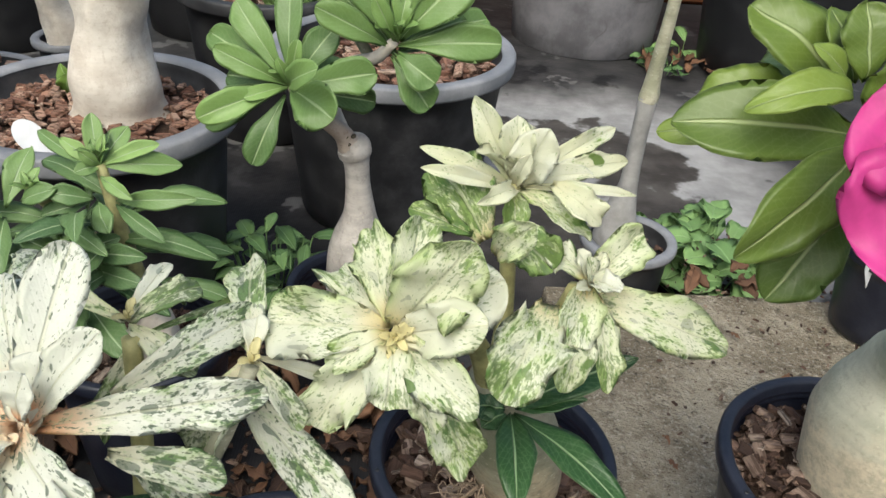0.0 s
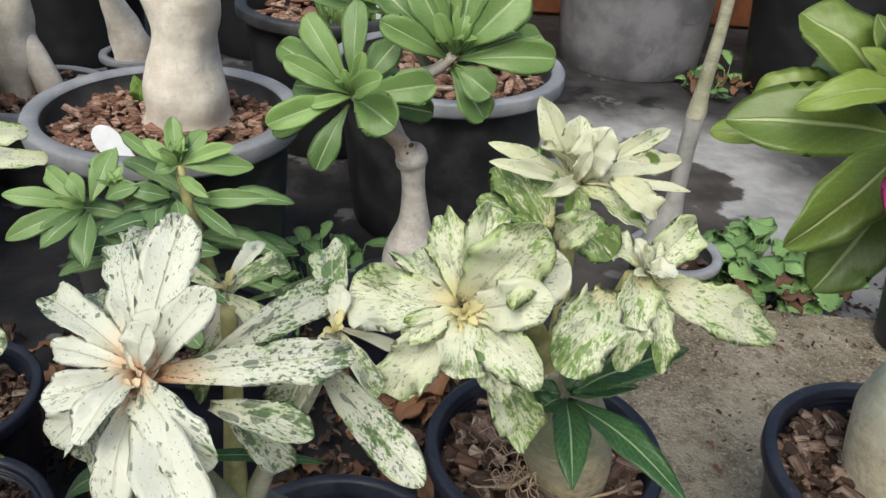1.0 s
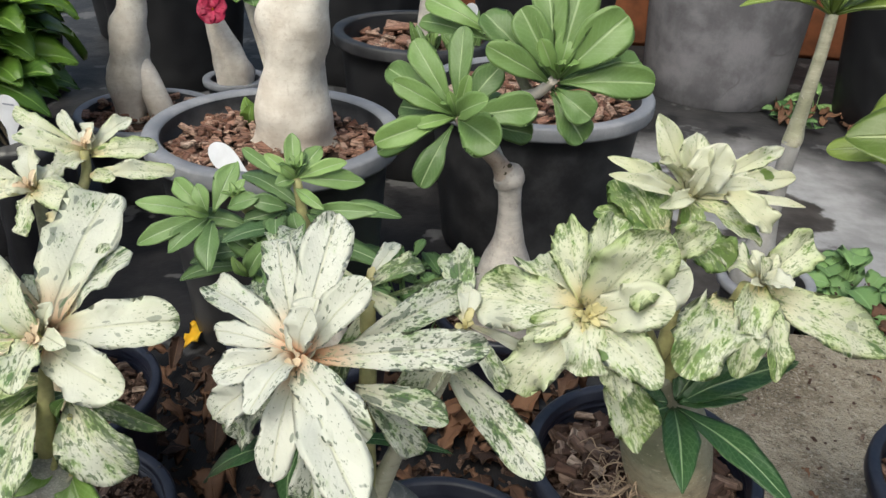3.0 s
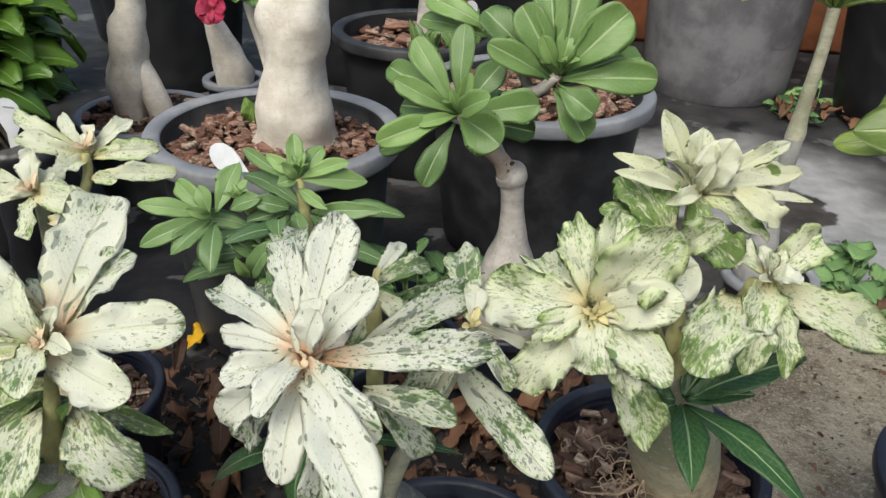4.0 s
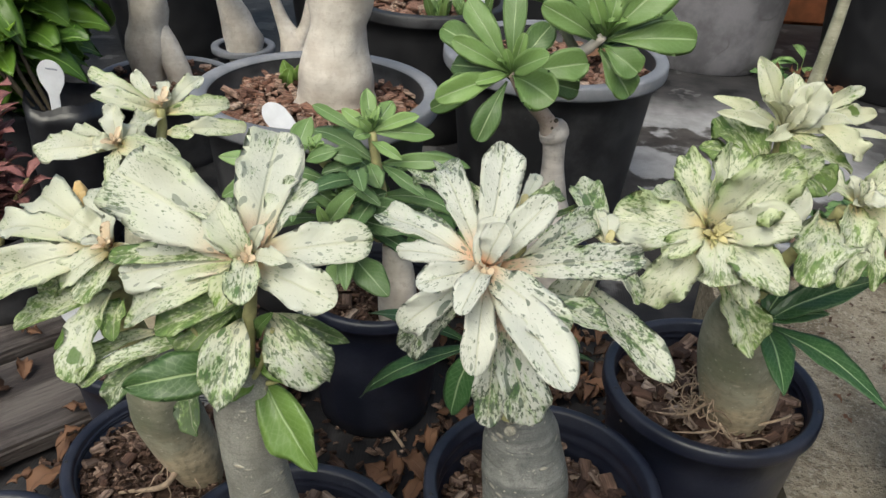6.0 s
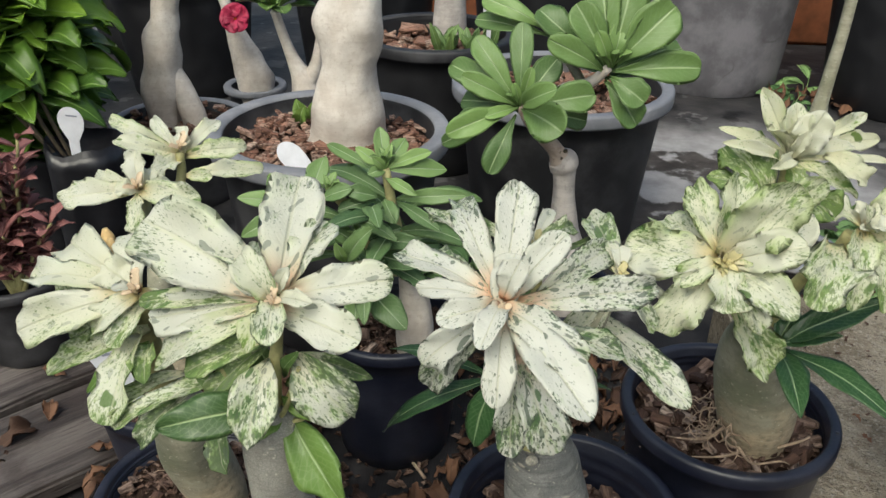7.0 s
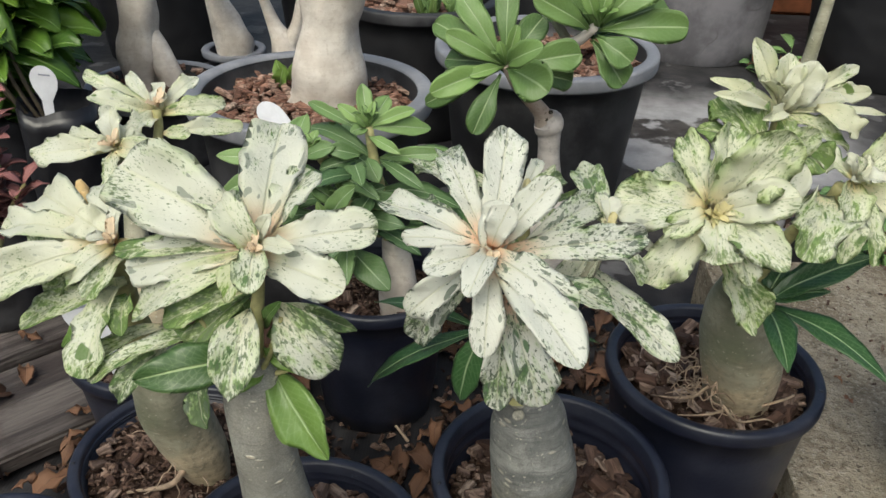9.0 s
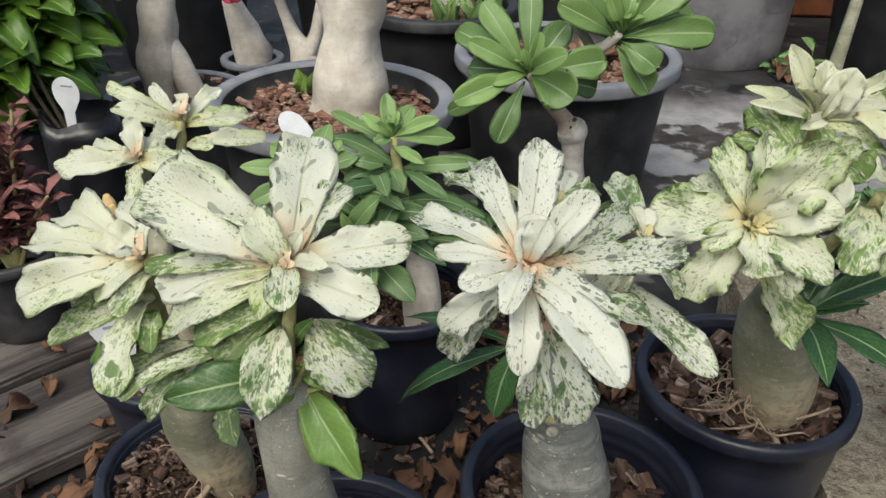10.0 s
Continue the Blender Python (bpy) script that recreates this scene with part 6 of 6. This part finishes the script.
# ---- leafy bush and dark bags ----
def bag(at, r, h):
    rows = []
    s = rng.uniform(0, 40)
    for i in range(9):
        t = i / 8
        rows.append([(r * (1 + 0.16 * noise.noise(Vector((math.cos(a) * 1.5, math.sin(a) * 1.5, t * 3 + s)))) * math.cos(a) * (1 if i else 0.7), r * (1 + 0.16 * noise.noise(Vector((math.cos(a) * 1.5, math.sin(a) * 1.5, t * 3 + s)))) * math.sin(a), h * t + (0.012 * noise.noise(Vector((a * 2, s, 0))) if i == 8 else 0)) for a in (2 * math.pi * k / 28 for k in range(28))])
    rows.append([(0.86 * x, 0.86 * y, z - 0.02) for x, y, z in rows[-1]])
    rows.append([(0.01 * x, 0.01 * y, h - 0.03) for x, y, z in rows[-1]])
    th = thing("potted_shrub", at, "green shrub in a crumpled black film bag", "shrub", "bagged shrubs")
    part("bag", grid_mesh("bag", rows, True), BAG, th, at)
    return th


for k, (x, y, r) in enumerate(((-0.775, 0.945, 0.055), (-0.915, 1.03, 0.06), (-0.97, 1.18, 0.06), (-1.02, 1.06, 0.06))):
    b = bag((x, y, 0), r, 0.245 if k == 0 else 0.20)
    for s in range(4 if k == 0 else 6):
        top = Vector((x + rng.uniform(-0.10, 0.03) - (0.09 if k == 0 else 0), y + rng.uniform(-0.07, 0.05) + (0.10 if k == 0 else 0), rng.uniform(0.36, 0.50)))
        limb("stem", [(x, y, 0.16, 0.0032), (0.5 * (x + top.x) + rng.uniform(-0.02, 0.02), y, 0.3, 0.0028), (*top, 0.002)], STEM_DARK, b, 5, 8)
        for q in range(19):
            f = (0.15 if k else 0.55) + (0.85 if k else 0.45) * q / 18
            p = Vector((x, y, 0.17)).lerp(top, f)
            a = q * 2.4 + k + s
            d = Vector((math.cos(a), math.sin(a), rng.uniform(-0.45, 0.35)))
            # Lower leaves get darker tints: shade under the lit top put into colour.
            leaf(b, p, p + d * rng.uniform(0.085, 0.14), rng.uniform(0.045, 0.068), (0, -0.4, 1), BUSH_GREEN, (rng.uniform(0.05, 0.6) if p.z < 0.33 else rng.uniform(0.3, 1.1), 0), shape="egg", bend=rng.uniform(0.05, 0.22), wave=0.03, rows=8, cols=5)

# red-leaved plant
RX, RY = -0.782, 0.728
red = thing("potted_shrub", (RX, RY, 0.028), "dusky red small-leaved shrub in a dark pot", "shrub", "bagged shrubs")
pot(red, (RX, RY), 0.065, 0.12, POT_BLACK, floor=0.028)
for s in range(15):
    a = s * 2.4
    top = Vector((RX + 0.085 * math.cos(a) * rng.uniform(0.3, 1), RY + 0.07 * math.sin(a) * rng.uniform(0.3, 1), rng.uniform(0.18, 0.34)))
    limb("stem", [(RX, RY, 0.10, 0.004), (0.5 * (RX + top.x), RY, 0.18, 0.003), (*top, 0.002)], STEM, red, 4, 6)
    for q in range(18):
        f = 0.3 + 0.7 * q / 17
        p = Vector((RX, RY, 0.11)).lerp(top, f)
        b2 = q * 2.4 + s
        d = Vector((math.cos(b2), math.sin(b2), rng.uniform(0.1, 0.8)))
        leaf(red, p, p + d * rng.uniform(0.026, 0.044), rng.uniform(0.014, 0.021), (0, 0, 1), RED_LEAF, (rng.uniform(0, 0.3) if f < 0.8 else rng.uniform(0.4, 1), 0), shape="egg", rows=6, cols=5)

# ---- weeds ----
def weeds(centre, count, spread, size, shape, label, height=0.05, tint=(0.2, 1.0), floor=0.0):
    th = thing("weeds", (centre[0], centre[1], floor), label, "weeds", "weeds between the pots")
    for k in range(count):
        a, r = rng.uniform(0, 6.28), spread * math.sqrt(rng.random())
        x, y = centre[0] + r * math.cos(a), centre[1] + 0.7 * r * math.sin(a)
        z = floor + height * rng.uniform(0.3, 1.0) * (1 - 0.5 * r / spread)
        limb("stem", [(x * 0.6 + centre[0] * 0.4, y * 0.6 + centre[1] * 0.4, floor, 0.0012), (x, y, z, 0.001)], WEED_GREEN, th, 2, 5, cap=False)
        b2 = rng.uniform(0, 6.28)
        d = Vector((math.cos(b2), math.sin(b2), rng.uniform(-0.25, 0.35)))
        s = size * rng.uniform(0.65, 1.2)
        leaf(th, (x, y, z), Vector((x, y, z)) + d * s, s * {"heart": 0.85, "disc": 0.95}.get(shape, 0.42), (0, -0.3, 1), WEED_GREEN, (rng.uniform(*tint), 0), shape=shape, rows=9, cols=5, wave=0.03)
    return th


weeds((0.41, 1.03), 80, 0.12, 0.050, "disc", "clump of round-leaved green weeds beside the slab", 0.12, (0.45, 1.3))
weeds((-0.215, 0.94), 48, 0.10, 0.05, "lance", "feathery green weeds beside the bottle-shaped stem", 0.14, (0.3, 1.1))
weeds((0.57, 1.98), 14, 0.09, 0.036, "heart", "small green weeds beside the grey pot", 0.05, (0.0, 0.5))

# ---- tags ----
tag((-0.380, 0.785, 0.266), (-0.424, 0.800, 0.296), 0.040, "white oval plastic plant tag leaning in bark chips", wide=0.74)
tag((-0.765, 0.902, 0.185), (-0.760, 0.900, 0.290), 0.038, "white round-headed plastic plant tag in a black bag", lines=1)
tag((-0.500, 0.478, 0.140), (-0.522, 0.470, 0.226), 0.046, "white plastic plant tag with faded writing", lines=3, wide=0.9)

tag((-0.203, 1.462, 0.25), (-0.203, 1.45, 0.338), 0.024, "small white plastic plant tag in a black pot")

# ---- fallen leaves and petal ----
spots = 0
while spots < 290:
    x, y = rng.uniform(-0.72, 0.15), rng.uniform(0.24, 0.80)
    pots = ((-0.099, 0.345, 0.075), (0.049, 0.463, 0.075), (-0.276, 0.252, 0.075), (-0.41, 0.375, 0.075), (-0.49, 0.53, 0.07), (-0.277, 0.64, 0.07), (-0.085, 0.825, 0.07), (-0.401, 0.918, 0.14))
    if all(math.hypot(x - a, y - b2) > r + 0.02 for a, b2, r in pots) and math.hypot((x + 0.298) / 0.062, (y - 0.552) / 0.042) > 1 and not (x < -0.47 and y < 0.75 and rng.random() < 0.8):
        dead_leaf((x, y, 0.002 + 0.006 * rng.random()), rng.uniform(0.020, 0.060), rng.uniform(0, 6.28), 1.25 * rng.random() ** 1.9, rng.uniform(0.0, 0.5), curl=0.45)
        spots += 1
for k in range(11):
    dead_leaf((-0.135 + 0.011 * k, rng.uniform(0.70, 0.74) + 0.07 * (k % 2), 0.006), rng.uniform(0.045, 0.075), rng.uniform(0, 6.28), rng.uniform(1.1, 1.7), rng.uniform(0.1, 0.4), curl=0.4)
for k in range(16):
    dead_leaf((rng.uniform(0.30, 0.56), rng.uniform(0.86, 0.94), rng.uniform(0.0, 0.02) + (0.086 if k % 3 == 0 else 0)), rng.uniform(0.03, 0.06), rng.uniform(0, 6.28), rng.uniform(0.3, 1))
for k in range(16):
    dead_leaf((rng.uniform(0.52, 0.80), rng.uniform(1.92, 2.14), 0.003), rng.uniform(0.05, 0.09), rng.uniform(0, 6.28), rng.uniform(0.4, 1))
for k in range(8):
    dead_leaf((rng.uniform(0.2, 0.6), rng.uniform(0.5, 0.8), 0.089), rng.uniform(0.008, 0.018), rng.uniform(0, 6.28), rng.uniform(0.4, 1))
for k, (x, y) in enumerate(((-0.60, 0.545), (-0.585, 0.50), (-0.69, 0.60), (-0.72, 0.67))):
    dead_leaf((x, y, 0.0305), 0.034, 1.0 * k, 0.9)
crumbs(None, (-0.2, 0.52), 0.42, 0.006, 2600, 0.0075, CRUMB, "leaf_litter")
crumbs(None, (0.42, 0.80), 0.24, 0.088, 350, 0.004, CRUMB, "leaf_litter")
crumbs(None, (0.42, 1.0), 0.2, 0.006, 500, 0.008, CRUMB, "leaf_litter")
dead_leaf((0.001, 1.262, 0.252), 0.05, 0.5, 1.6)
dead_leaf((-0.50, 0.83, 0.004), 0.055, 1.3, 1, mat=YELLOW, name="fallen_petal")

front_pot((-0.512, 0.235), 0.085, 0.16, "dark plastic pot of bark mix beside the boards", chips=60, keep=0.0, deep=0.015, name="potting_pot")

front_pot((0.560, 0.835), 0.075, 0.205, "small dark pot of bark mix on the slab", chips=70, keep=0.0, floor=0.084, deep=0.014, name="potting_pot")
tag((0.510, 0.80, 0.165), (0.500, 0.795, 0.196), 0.028, "white plastic plant tag in a small dark pot", wide=0.6)
weeds((0.645, 2.10), 5, 0.014, 0.07, "lance", "small yellow-green sprout beside the grey pot", 0.05, (0.8, 1.3))
twig = thing("twig", (-0.232, 0.562, 0.0), "thin bare brown twig lying on the ground", "twig")
limb("stick", [(-0.278, 0.606, 0.008, 0.0014), (-0.251, 0.584, 0.011, 0.0018), (-0.232, 0.562, 0.007, 0.0020)], ROOT, twig, 5, 8)
